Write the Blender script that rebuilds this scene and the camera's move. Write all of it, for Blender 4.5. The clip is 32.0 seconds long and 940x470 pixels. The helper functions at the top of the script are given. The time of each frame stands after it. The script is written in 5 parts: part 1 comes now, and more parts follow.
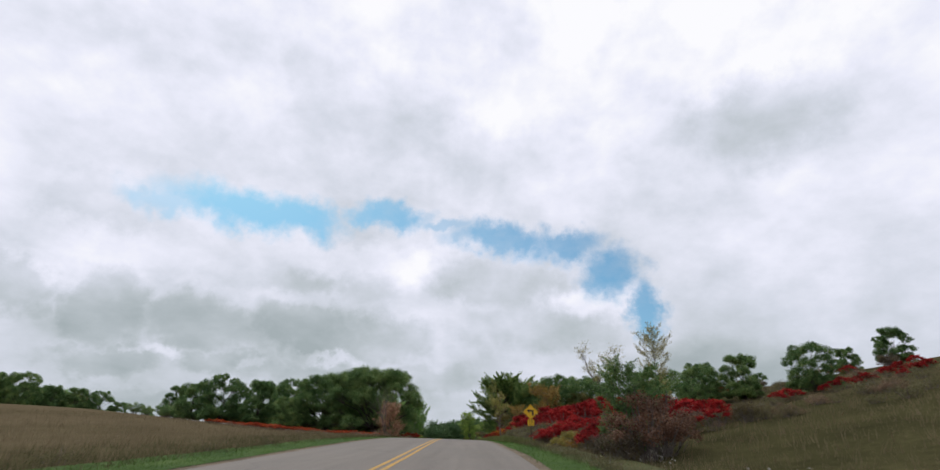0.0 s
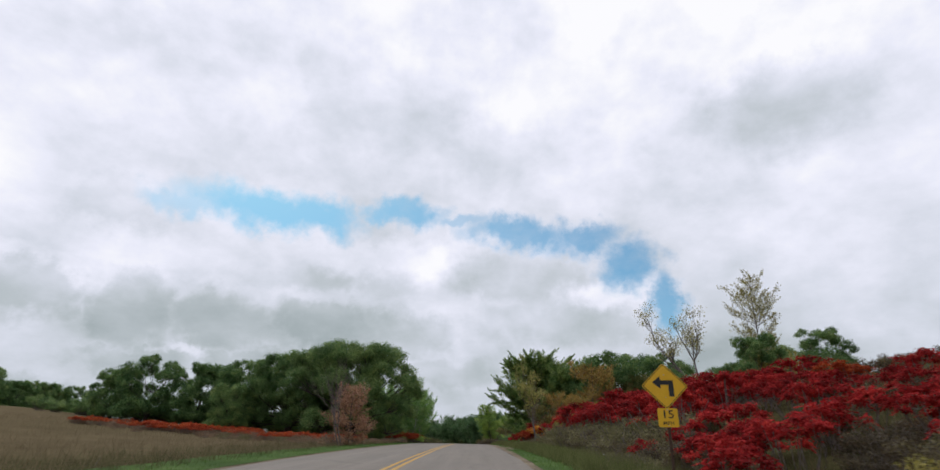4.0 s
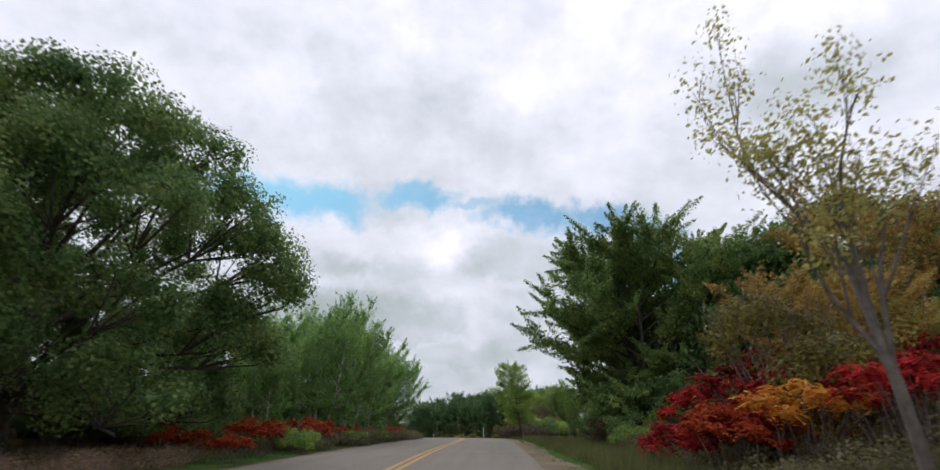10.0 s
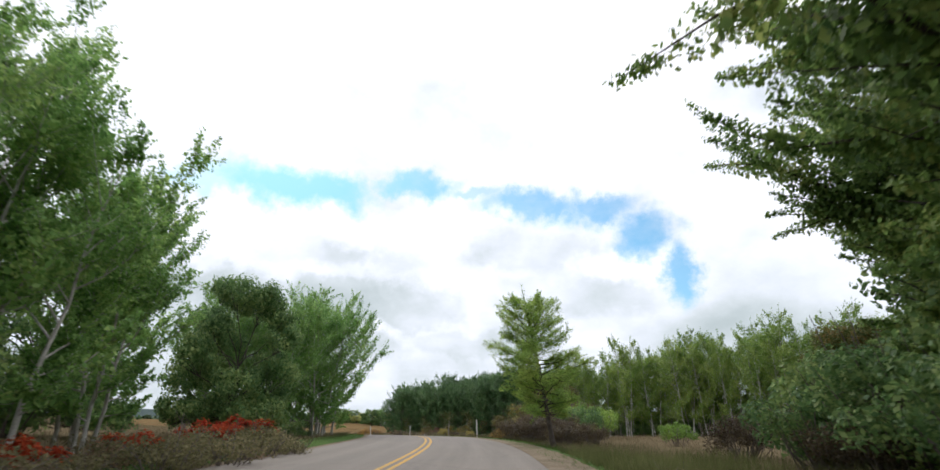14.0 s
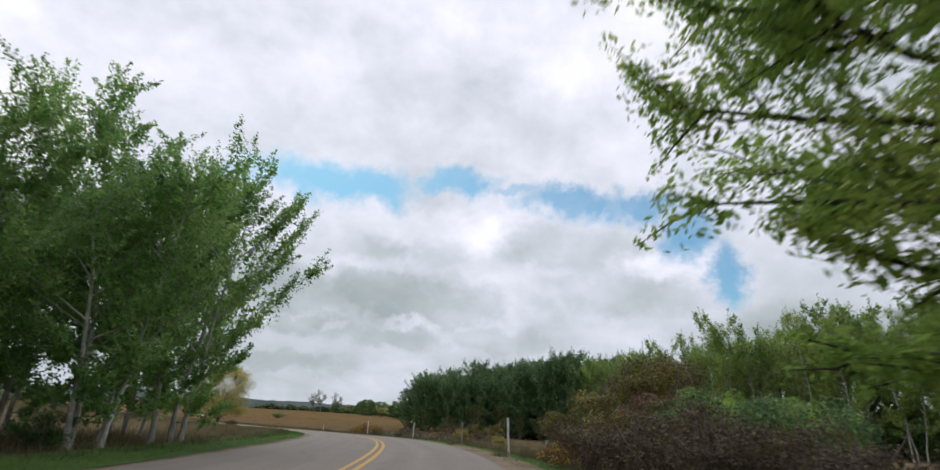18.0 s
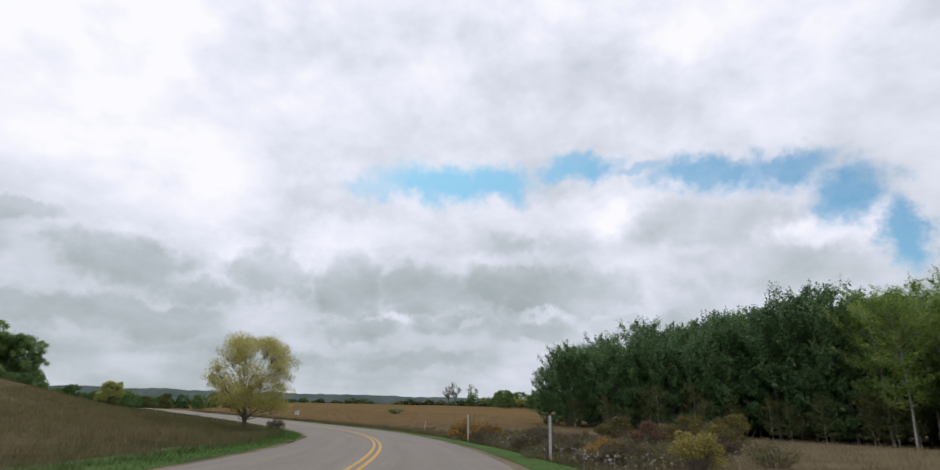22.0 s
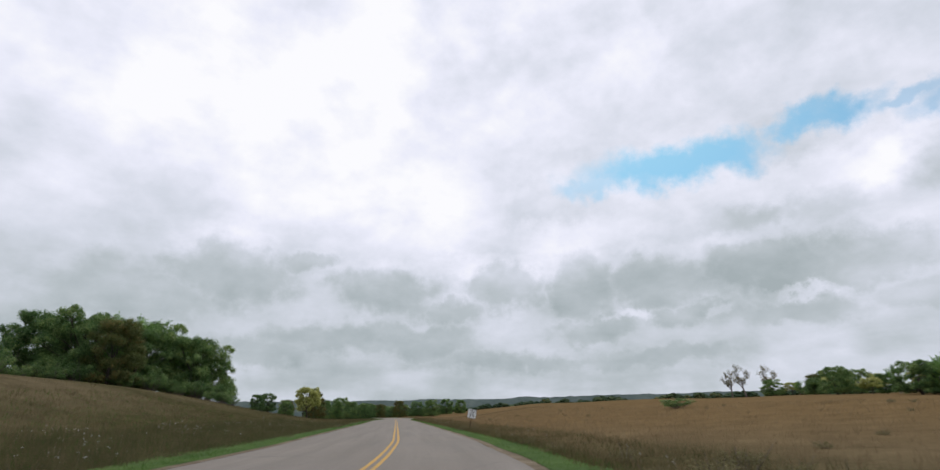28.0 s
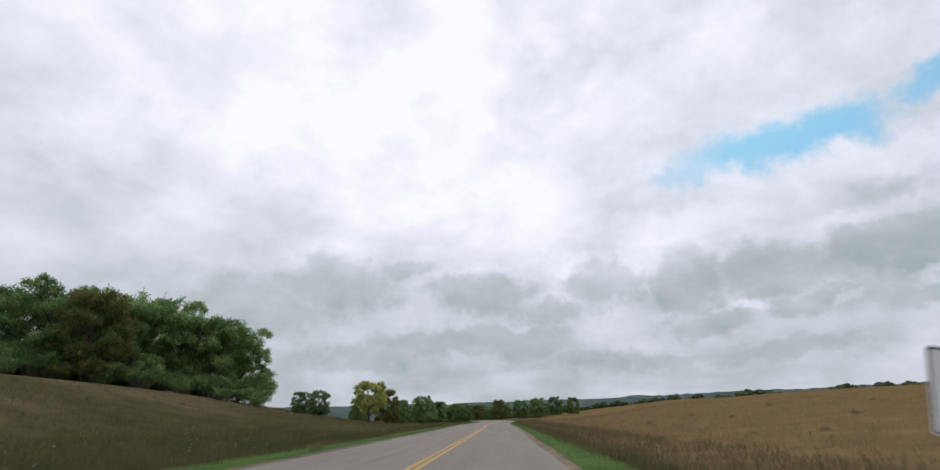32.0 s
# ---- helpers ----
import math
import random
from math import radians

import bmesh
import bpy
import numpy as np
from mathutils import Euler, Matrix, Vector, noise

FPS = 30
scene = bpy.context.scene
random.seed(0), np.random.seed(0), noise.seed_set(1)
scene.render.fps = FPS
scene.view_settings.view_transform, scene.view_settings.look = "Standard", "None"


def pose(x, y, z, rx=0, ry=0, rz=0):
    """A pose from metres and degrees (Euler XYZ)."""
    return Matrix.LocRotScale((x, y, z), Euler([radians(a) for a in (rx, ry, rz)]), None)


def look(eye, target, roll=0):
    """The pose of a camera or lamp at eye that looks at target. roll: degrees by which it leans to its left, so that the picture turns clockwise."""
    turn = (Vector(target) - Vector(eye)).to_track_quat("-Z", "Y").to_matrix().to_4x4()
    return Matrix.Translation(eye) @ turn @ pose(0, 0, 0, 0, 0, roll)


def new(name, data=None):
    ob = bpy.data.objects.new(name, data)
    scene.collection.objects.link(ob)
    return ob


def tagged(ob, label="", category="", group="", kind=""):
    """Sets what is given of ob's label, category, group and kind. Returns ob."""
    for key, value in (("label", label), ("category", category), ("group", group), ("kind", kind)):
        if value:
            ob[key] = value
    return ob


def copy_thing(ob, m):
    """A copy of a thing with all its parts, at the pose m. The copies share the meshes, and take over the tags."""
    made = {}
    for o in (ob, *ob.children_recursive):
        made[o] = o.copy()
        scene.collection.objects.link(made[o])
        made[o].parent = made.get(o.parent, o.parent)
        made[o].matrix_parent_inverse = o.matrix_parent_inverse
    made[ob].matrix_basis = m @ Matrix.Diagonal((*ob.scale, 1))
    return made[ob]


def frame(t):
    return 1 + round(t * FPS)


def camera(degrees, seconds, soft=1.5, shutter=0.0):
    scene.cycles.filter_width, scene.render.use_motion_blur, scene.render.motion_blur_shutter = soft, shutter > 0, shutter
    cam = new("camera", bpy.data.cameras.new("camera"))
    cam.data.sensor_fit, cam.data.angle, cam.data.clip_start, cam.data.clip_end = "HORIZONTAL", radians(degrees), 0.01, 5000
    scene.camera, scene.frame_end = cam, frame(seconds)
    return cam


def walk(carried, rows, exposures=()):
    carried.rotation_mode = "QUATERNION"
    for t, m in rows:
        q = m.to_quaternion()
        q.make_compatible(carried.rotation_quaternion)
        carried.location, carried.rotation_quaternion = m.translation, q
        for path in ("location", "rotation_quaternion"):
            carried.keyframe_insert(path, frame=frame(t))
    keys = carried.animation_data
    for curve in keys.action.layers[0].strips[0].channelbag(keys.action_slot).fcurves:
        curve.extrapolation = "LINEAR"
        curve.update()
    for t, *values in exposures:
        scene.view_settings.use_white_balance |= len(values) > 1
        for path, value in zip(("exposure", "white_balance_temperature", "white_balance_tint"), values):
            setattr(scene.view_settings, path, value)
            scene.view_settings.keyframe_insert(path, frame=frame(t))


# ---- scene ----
# Camera: a windscreen view 1.15 m above the road, seconds, place, pitch, roll, yaw
PATH = [
    (0.0, -0.00, 0.00, -0.00, 23.58, -1.67, 0.00), (0.5, 0.09, 3.22, 0.27, 23.70, -1.58, 0.38), (1.0, 0.16, 6.51, 0.55, 23.67, -1.50, 0.78),
    (1.5, 0.21, 9.90, 0.84, 23.58, -1.48, 1.11), (2.0, 0.23, 13.39, 1.12, 23.50, -1.45, 1.42), (2.5, 0.23, 16.97, 1.41, 23.42, -1.38, 1.73),
    (3.0, 0.21, 20.63, 1.70, 23.32, -1.29, 1.93), (3.5, 0.17, 24.35, 1.98, 23.16, -1.26, 2.04), (4.0, 0.11, 28.14, 2.26, 23.01, -1.28, 2.12),
    (4.5, 0.04, 32.01, 2.53, 22.88, -1.33, 2.19), (5.0, -0.04, 35.95, 2.80, 22.75, -1.40, 2.26), (5.5, -0.12, 39.98, 3.06, 22.58, -1.54, 2.34),
    (6.0, -0.21, 44.09, 3.31, 22.38, -1.75, 2.43), (6.5, -0.30, 48.28, 3.55, 22.18, -1.90, 2.53), (7.0, -0.41, 52.55, 3.79, 21.97, -1.88, 2.69),
    (7.5, -0.52, 56.89, 4.01, 21.76, -1.68, 2.93), (8.0, -0.65, 61.28, 4.22, 21.53, -1.32, 3.20), (8.5, -0.79, 65.67, 4.43, 21.39, -0.98, 3.42),
    (9.0, -0.94, 70.02, 4.62, 21.34, -0.75, 3.60), (9.5, -1.09, 74.31, 4.80, 21.27, -0.61, 3.80), (10.0, -1.24, 78.51, 4.98, 21.17, -0.60, 3.88),
    (10.5, -1.39, 82.62, 5.15, 21.14, -0.78, 3.78), (11.0, -1.52, 86.61, 5.32, 21.12, -1.06, 3.68), (11.5, -1.64, 90.47, 5.47, 21.00, -1.34, 3.61),
    (12.0, -1.75, 94.20, 5.61, 20.78, -1.49, 3.56), (12.5, -1.85, 97.80, 5.74, 20.56, -1.41, 3.57), (13.0, -1.95, 101.27, 5.86, 20.39, -1.24, 3.62),
    (13.5, -2.05, 104.62, 5.97, 20.22, -1.14, 3.65), (14.0, -2.14, 107.86, 6.07, 20.06, -1.06, 3.70), (14.5, -2.23, 111.01, 6.16, 19.93, -1.00, 3.79),
    (15.0, -2.32, 114.08, 6.25, 19.86, -1.10, 3.83), (15.5, -2.41, 117.11, 6.33, 19.83, -1.35, 3.82), (16.0, -2.51, 120.11, 6.41, 19.79, -1.65, 3.82),
    (16.5, -2.63, 123.14, 6.48, 19.75, -2.03, 4.00), (17.0, -2.78, 126.24, 6.56, 19.71, -2.54, 4.66), (17.5, -2.98, 129.43, 6.63, 19.68, -3.01, 5.81),
    (18.0, -3.25, 132.76, 6.69, 19.57, -3.22, 7.38), (18.5, -3.63, 136.26, 6.75, 19.41, -3.26, 9.13), (19.0, -4.13, 139.95, 6.81, 19.24, -3.22, 10.86),
    (19.5, -4.76, 143.86, 6.85, 19.03, -3.07, 12.50), (20.0, -5.55, 147.95, 6.88, 18.80, -2.78, 14.19), (20.5, -6.50, 152.17, 6.90, 18.64, -2.43, 15.89),
    (21.0, -7.60, 156.44, 6.90, 18.50, -2.08, 17.69), (21.5, -8.86, 160.73, 6.89, 18.33, -1.77, 19.74), (22.0, -10.31, 165.04, 6.86, 18.20, -1.47, 21.93),
    (22.5, -11.94, 169.36, 6.82, 18.09, -1.08, 24.13), (23.0, -13.78, 173.72, 6.77, 17.98, -0.67, 26.37), (23.5, -15.84, 178.10, 6.71, 17.90, -0.40, 28.62),
    (24.0, -18.11, 182.47, 6.63, 17.87, -0.27, 30.91), (24.5, -20.55, 186.79, 6.56, 17.87, -0.15, 33.11), (25.0, -23.14, 191.00, 6.49, 17.88, 0.01, 35.21),
    (25.5, -25.85, 195.08, 6.41, 17.89, 0.17, 37.19), (26.0, -28.66, 199.03, 6.35, 17.95, 0.35, 39.08), (26.5, -31.59, 202.85, 6.29, 18.05, 0.54, 40.94),
    (27.0, -34.65, 206.58, 6.24, 18.15, 0.72, 42.80), (27.5, -37.83, 210.20, 6.19, 18.22, 0.89, 44.78), (28.0, -41.16, 213.72, 6.15, 18.26, 1.03, 47.03),
    (28.5, -44.65, 217.14, 6.12, 18.31, 1.14, 49.46), (29.0, -48.30, 220.48, 6.10, 18.34, 1.25, 51.90), (29.5, -52.11, 223.73, 6.08, 18.40, 1.39, 54.04),
    (30.0, -56.07, 226.93, 6.07, 18.46, 1.51, 55.42), (30.5, -60.18, 230.10, 6.07, 18.53, 1.61, 56.18), (31.0, -64.43, 233.26, 6.08, 18.62, 1.67, 56.73),
    (31.5, -68.79, 236.45, 6.09, 18.67, 1.73, 57.24), (32.0, -73.24, 239.64, 6.11, 18.66, 1.82, 57.67),
]
cam = camera(81.9, 32.0, soft=1.45, shutter=0.25)
walk(cam, [(t, pose(x, y, z, 90 + p, r, w)) for t, x, y, z, p, r, w in PATH],
     exposures=[(0, 0.0), (8, 0.0), (11, 0.18), (12, 0.32), (13, 0.44), (14, 0.56), (15, 0.42), (17, 0.12), (20, 0.0), (32, 0.0)])

from mathutils import kdtree

# ---------------------------------------------------------------- world: broken overcast
SUN_AZ, SUN_EL = radians(30), radians(48)       # to the left of the first heading


class Tree:
    """Small helper that chains shader nodes."""

    def __init__(self, tree):
        self.t = tree

    def node(self, kind, ins=(), **props):
        n = self.t.nodes.new(kind)
        for k, v in props.items():
            if k == "op":
                n.operation = v
            elif k == "blend":
                n.blend_type = v
            elif k == "dtype":
                n.data_type = v
            elif k == "vtype":
                n.vector_type = v
            elif k == "clamp":
                n.use_clamp = v
            elif k == "dims":
                n.noise_dimensions = v
            elif k == "interp":
                n.interpolation_type = v
            elif k == "attr":
                n.attribute_name = v
        items = ins.items() if isinstance(ins, dict) else enumerate(ins)
        for k, v in items:
            if v is None:
                continue
            if isinstance(v, bpy.types.NodeSocket):
                self.t.links.new(v, n.inputs[k])
            else:
                n.inputs[k].default_value = v
        return n

    def math(self, op, a, b=None, c=None):
        return self.node("ShaderNodeMath", (a, b, c), op=op).outputs[0]

    def vec(self, op, a, b=None):
        return self.node("ShaderNodeVectorMath", (a, b), op=op)

    def noise(self, v, scale, detail=4.0, rough=0.55, dist=0.0):
        return self.node("ShaderNodeTexNoise", {"Vector": v, "Scale": scale, "Detail": detail, "Roughness": rough, "Distortion": dist})

    def span(self, v, a, b, c=0.0, d=1.0, interp="LINEAR"):
        return self.node("ShaderNodeMapRange", {"Value": v, "From Min": a, "From Max": b, "To Min": c, "To Max": d}, interp=interp).outputs[0]

    def mix(self, f, a, b, blend="MIX"):
        n = self.node("ShaderNodeMix", dtype="RGBA", blend=blend)
        for sock, v in ((n.inputs[0], f), (n.inputs[6], a), (n.inputs[7], b)):
            if isinstance(v, bpy.types.NodeSocket):
                self.t.links.new(v, sock)
            else:
                sock.default_value = v
        return n.outputs[2]

    def ramp(self, f, stops):
        n = self.node("ShaderNodeValToRGB", (f,))
        e = n.color_ramp.elements
        while len(e) < len(stops):
            e.new(0.5)
        for el, (p, c) in zip(e, stops):
            el.position, el.color = p, (*c, 1)
        return n.outputs[0]


world = bpy.data.worlds.new("sky")
scene.world = world
world.use_nodes = True
world.node_tree.nodes.clear()
W = Tree(world.node_tree)
sky = W.node("ShaderNodeTexSky")
sky.sky_type, sky.sun_disc, sky.sun_elevation, sky.sun_rotation = "NISHITA", False, SUN_EL, -SUN_AZ
direction = W.node("ShaderNodeTexCoord").outputs["Generated"]
sep = W.node("ShaderNodeSeparateXYZ", (direction,))
az = W.math("MULTIPLY", W.math("ARCTAN2", W.math("MULTIPLY", sep.outputs[0], -1.0), sep.outputs[1]), 57.2958)
el = W.math("MULTIPLY", W.math("ARCSINE", sep.outputs[2]), 57.2958)
azel = W.node("ShaderNodeCombineXYZ", (az, el, 0.0)).outputs[0]
# cloud texture: a far flat deck for the broad masses, and mottling in degrees
deck = W.vec("MULTIPLY", direction, W.node("ShaderNodeCombineXYZ", [W.math("DIVIDE", 1.0, W.math("ADD", W.math("MAXIMUM", sep.outputs[2], 0.0), 0.22))] * 3).outputs[0]).outputs[0]
broad = W.noise(deck, 1.3, 8.0, 0.50, 0.15).outputs["Fac"]
flatter = W.vec("MULTIPLY", azel, (1.0, 1.45, 1.0)).outputs[0]
mottle = W.noise(flatter, 0.11, 7.0, 0.50, 0.1).outputs["Fac"]
grain = W.noise(flatter, 0.42, 6.0, 0.62, 0.0).outputs["Fac"]
curl = W.noise(azel, 0.17, 6.0, 0.58).outputs["Color"]
shape = W.vec("ADD", azel, W.vec("MULTIPLY", W.vec("SUBTRACT", curl, (0.5, 0.5, 0.5)).outputs[0], (8.0, 4.5, 0.0)).outputs[0]).outputs[0]
lumps = W.noise(azel, 0.55, 6.0, 0.60).outputs["Color"]
shape = W.vec("ADD", shape, W.vec("MULTIPLY", W.vec("SUBTRACT", lumps, (0.5, 0.5, 0.5)).outputs[0], (3.4, 3.0, 0.0)).outputs[0]).outputs[0]


def cloud_mass(rows, edge, crest=False):
    """The union of soft ovals: azimuth, elevation, half width, half height (degrees), weight; with crest also the bright rim over their tops."""
    total = rim = None
    for a, e, ra, re, wt in rows:
        off = W.vec("DIVIDE", W.vec("SUBTRACT", shape, (a, e, 0)).outputs[0], (ra, re, 1)).outputs[0]
        dist = W.vec("LENGTH", off).outputs["Value"]
        v = W.span(dist, 1.0 + edge, 1.0 - edge, 0.0, wt, "SMOOTHSTEP")
        total = v if total is None else W.math("MAXIMUM", total, v)
        if crest:
            over = W.math("MULTIPLY", W.span(W.node("ShaderNodeSeparateXYZ", (off,)).outputs[1], 0.1, 0.9), W.span(dist, 1.75, 1.05, 0.0, wt, "SMOOTHSTEP"))
            rim = over if rim is None else W.math("MAXIMUM", rim, over)
    return (total, rim) if crest else total


GAPS = [(25.0, 23.4, 8.0, 1.9, 1), (20.0, 23.6, 5.0, 1.8, 1), (10.6, 25.2, 4.2, 1.3, 0.95), (3.5, 24.4, 4.0, 0.9, 0.6),
        (-3.0, 23.1, 5.5, 1.5, 0.9), (-9.8, 22.4, 4.4, 1.7, 0.9), (-14.8, 19.6, 3.2, 2.3, 0.95), (-18.2, 15.2, 1.7, 2.6, 0.9), (32.0, 22.3, 4.0, 1.2, 0.6)]
PUFFS_A = [(-2.6, 18.9, 7.2, 2.7, 0.9), (35.2, 12.4, 3.2, 3.6, 0.95), (27.3, 12.6, 5.6, 2.6, 0.95), (17.0, 12.6, 6.0, 2.7, 1.0), (9.8, 12.4, 5.6, 2.6, 0.9),
           (43.0, 12.6, 4.2, 2.3, 0.95), (55.6, 12.4, 5.2, 2.5, 1.0), (70.5, 13.8, 5.8, 3.1, 1.0), (63.4, 15.3, 2.4, 1.2, 0.7), (49.2, 10.3, 3.6, 1.3, 0.7)]
PUFFS_B = [(24.2, 9.0, 3.6, 1.2, 0.8), (34.0, 7.9, 4.0, 1.2, 0.8), (52.5, 7.3, 6.5, 1.6, 0.85), (61.5, 7.6, 6.0, 1.5, 0.85), (69.0, 6.0, 6.0, 1.5, 0.8),
           (80.0, 11.0, 6.5, 2.6, 0.7), (15.0, 8.0, 5.0, 1.2, 0.6), (4.0, 8.6, 6.0, 1.3, 0.5), (43.0, 5.2, 9.0, 1.0, 0.6), (28.0, 4.8, 8.0, 0.9, 0.5)]
VEILS = [(-32, 31.8, 7.5, 3.8, 0.8), (37.8, 21.0, 4.0, 2.6, 0.45), (18.0, 17.4, 4.0, 1.4, 0.45), (-6.5, 13.8, 10, 2.2, 0.6), (-24, 9, 12, 3, 0.4),
         (90, 5, 14, 3, 0.5), (40, 36, 14, 12, 0.42), (14, 35, 11, 5.0, 0.4), (2.0, 33, 7, 3.0, 0.35)]
BRIGHTS = [(10, 20.2, 8, 2.0, 0.9), (-12.2, 16.8, 4.2, 1.6, 1), (-26, 42, 20, 6, 0.8), (36, 17.6, 7, 1.8, 0.5), (50, 30, 22, 8, 0.5),
           (21.9, 8.7, 1.3, 0.6, 1), (30.0, 9.4, 2.2, 0.5, 0.8), (15.0, 10.0, 2.2, 0.5, 0.8), (60, 26, 21, 7, 0.7), (-8, 39, 15, 5, 0.6), (-34, 22, 9, 3.5, 0.3), (47, 15, 4, 1.2, 0.6)]
gap = W.math("MULTIPLY", cloud_mass(GAPS, 0.55), W.span(W.math("ADD", W.math("MULTIPLY", mottle, 0.5), W.math("MULTIPLY", grain, 0.5)), 0.46, 0.68, 1.0, 0.80))
puff, crest = cloud_mass(PUFFS_A, 0.34, True)
puff = W.math("MAXIMUM", puff, cloud_mass(PUFFS_B, 0.42))
bright = W.math("MAXIMUM", cloud_mass(BRIGHTS, 0.7), W.math("MULTIPLY", crest, 0.4))
low = W.span(el, 30.0, 4.0, 0.0, 0.47)
tone = W.math("ADD", W.math("MULTIPLY", W.span(broad, 0.34, 0.66), 0.30), low)
tone = W.math("ADD", tone, W.math("MULTIPLY", puff, 0.30))
tone = W.math("ADD", tone, W.math("MULTIPLY", cloud_mass(VEILS, 0.5), 0.34))
tone = W.math("SUBTRACT", tone, W.math("MULTIPLY", bright, 0.32))
tone = W.math("ADD", tone, W.span(mottle, 0.32, 0.68, -0.15, 0.20))
tone = W.math("ADD", tone, W.span(grain, 0.3, 0.7, -0.04, 0.04))
cloud = W.ramp(tone, [(0.0, (0.965, 0.965, 1.0)), (0.20, (0.825, 0.84, 0.955)), (0.45, (0.66, 0.695, 0.785)),
                      (0.75, (0.485, 0.535, 0.575)), (1.0, (0.375, 0.43, 0.455))])
blue = W.mix(1.0, sky.outputs[0], (0.054, 0.094, 0.102, 1), "MULTIPLY")
final = W.mix(gap, cloud, blue)
back = W.node("ShaderNodeBackground", {"Color": final, "Strength": 1.0})
W.t.links.new(back.outputs[0], W.node("ShaderNodeOutputWorld").inputs[0])

sun_data = bpy.data.lights.new("sun", "SUN")
sun_data.energy, sun_data.angle, sun_data.color = 0.9, radians(25), (1.0, 0.96, 0.9)
sun = new("sun", sun_data)
toward = Vector((-math.sin(SUN_AZ) * math.cos(SUN_EL), math.cos(SUN_AZ) * math.cos(SUN_EL), math.sin(SUN_EL)))
sun.matrix_world = look(toward * 100, (0, 0, 0))


# ---------------------------------------------------------------- materials
def material(name):
    m = bpy.data.materials.new(name)
    m.use_nodes = True
    m.node_tree.nodes.clear()
    return m, Tree(m.node_tree)


def finish(T, shader):
    T.t.links.new(shader, T.node("ShaderNodeOutputMaterial").inputs[0])


def surface(T, color, rough=0.8, metal=0.0, normal=None, spec=0.3):
    n = T.node("ShaderNodeBsdfPrincipled", {"Base Color": color, "Roughness": rough, "Metallic": metal, "Specular IOR Level": spec})
    if normal is not None:
        T.t.links.new(normal, n.inputs["Normal"])
    return n.outputs[0]


def bump(T, height, strength=0.4, dist=0.02):
    return T.node("ShaderNodeBump", {"Height": height, "Strength": strength, "Distance": dist}).outputs[0]


def rgb(*c):
    return (*c, 1.0)


def plain_mat(name, a, b, rough=0.7, scale=6.0, metal=0.0, bumps=0.2):
    m, T = material(name)
    pos = T.node("ShaderNodeTexCoord").outputs["Object"]
    n1, n2 = T.noise(pos, scale, 6), T.noise(pos, scale * 9, 4)
    f = T.math("ADD", T.math("MULTIPLY", n1.outputs[0], 0.7), T.math("MULTIPLY", n2.outputs[0], 0.3))
    col = T.mix(T.span(f, 0.35, 0.65), rgb(*a), rgb(*b))
    finish(T, surface(T, col, T.span(n2.outputs[0], 0.3, 0.7, rough - 0.1, rough + 0.1), metal, bump(T, n2.outputs[0], bumps, 0.01)))
    return m


def leaf_mat(name, stops, gloss=0.55, through_light=0.4, patch=0.25):
    """Foliage: every leaf has a tone of its own, and limbs differ in patches, which also imitate lit and shaded lobes.
    """
    m, T = material(name)
    each = T.node("ShaderNodeNewGeometry").outputs["Random Per Island"]
    whole = T.node("ShaderNodeObjectInfo").outputs["Random"]
    pos = T.node("ShaderNodeTexCoord").outputs["Object"]
    big = T.noise(pos, 0.55, 3).outputs[0]
    # the patch contrast also paints lighter and shaded lobes into the crowns
    f = T.math("ADD", T.math("MULTIPLY", each, 0.55), T.math("MULTIPLY", T.span(big, 0.36, 0.64), 0.45))
    f = T.math("ADD", f, T.math("MULTIPLY", T.math("SUBTRACT", whole, 0.5), patch))
    col = T.ramp(f, stops)
    a = T.node("ShaderNodeBsdfPrincipled", {"Base Color": col, "Roughness": gloss, "Specular IOR Level": 0.22 if gloss < 0.6 else 0.06}).outputs[0]
    b = T.node("ShaderNodeBsdfTranslucent", {"Color": col}).outputs[0]
    finish(T, T.node("ShaderNodeMixShader", (through_light, a, b)).outputs[0])
    return m


def ramp3(a, b, c):
    return [(0.0, a), (0.5, b), (1.0, c)]


M = {}
M["oak"] = leaf_mat("oak_leaves", ramp3((0.048, 0.104, 0.038), (0.132, 0.230, 0.078), (0.33, 0.41, 0.14)), through_light=0.5)
M["oak_rust"] = leaf_mat("rusty_oak_leaves", ramp3((0.055, 0.085, 0.025), (0.12, 0.15, 0.045), (0.27, 0.18, 0.06)))
M["poplar"] = leaf_mat("poplar_leaves", ramp3((0.090, 0.190, 0.058), (0.225, 0.40, 0.115), (0.44, 0.58, 0.19)), through_light=0.55)
M["ash"] = leaf_mat("ash_leaves", ramp3((0.105, 0.20, 0.042), (0.25, 0.395, 0.085), (0.49, 0.58, 0.15)), through_light=0.55)
M["yellow"] = leaf_mat("yellow_leaves", ramp3((0.16, 0.15, 0.04), (0.34, 0.29, 0.07), (0.50, 0.42, 0.14)))
M["pale_yellow"] = leaf_mat("pale_yellow_leaves", ramp3((0.18, 0.17, 0.06), (0.36, 0.33, 0.13), (0.52, 0.47, 0.22)))
M["yellow_green"] = leaf_mat("yellow_green_leaves", ramp3((0.23, 0.23, 0.065), (0.43, 0.40, 0.12), (0.58, 0.53, 0.20)), through_light=0.55)
M["gold"] = leaf_mat("golden_leaves", [(0.0, (0.07, 0.035, 0.014)), (0.35, (0.24, 0.115, 0.025)), (0.7, (0.44, 0.26, 0.045)), (1.0, (0.58, 0.42, 0.11))])
M["orange"] = leaf_mat("orange_leaves", ramp3((0.230, 0.081, 0.034), (0.414, 0.172, 0.069), (0.529, 0.276, 0.103)))
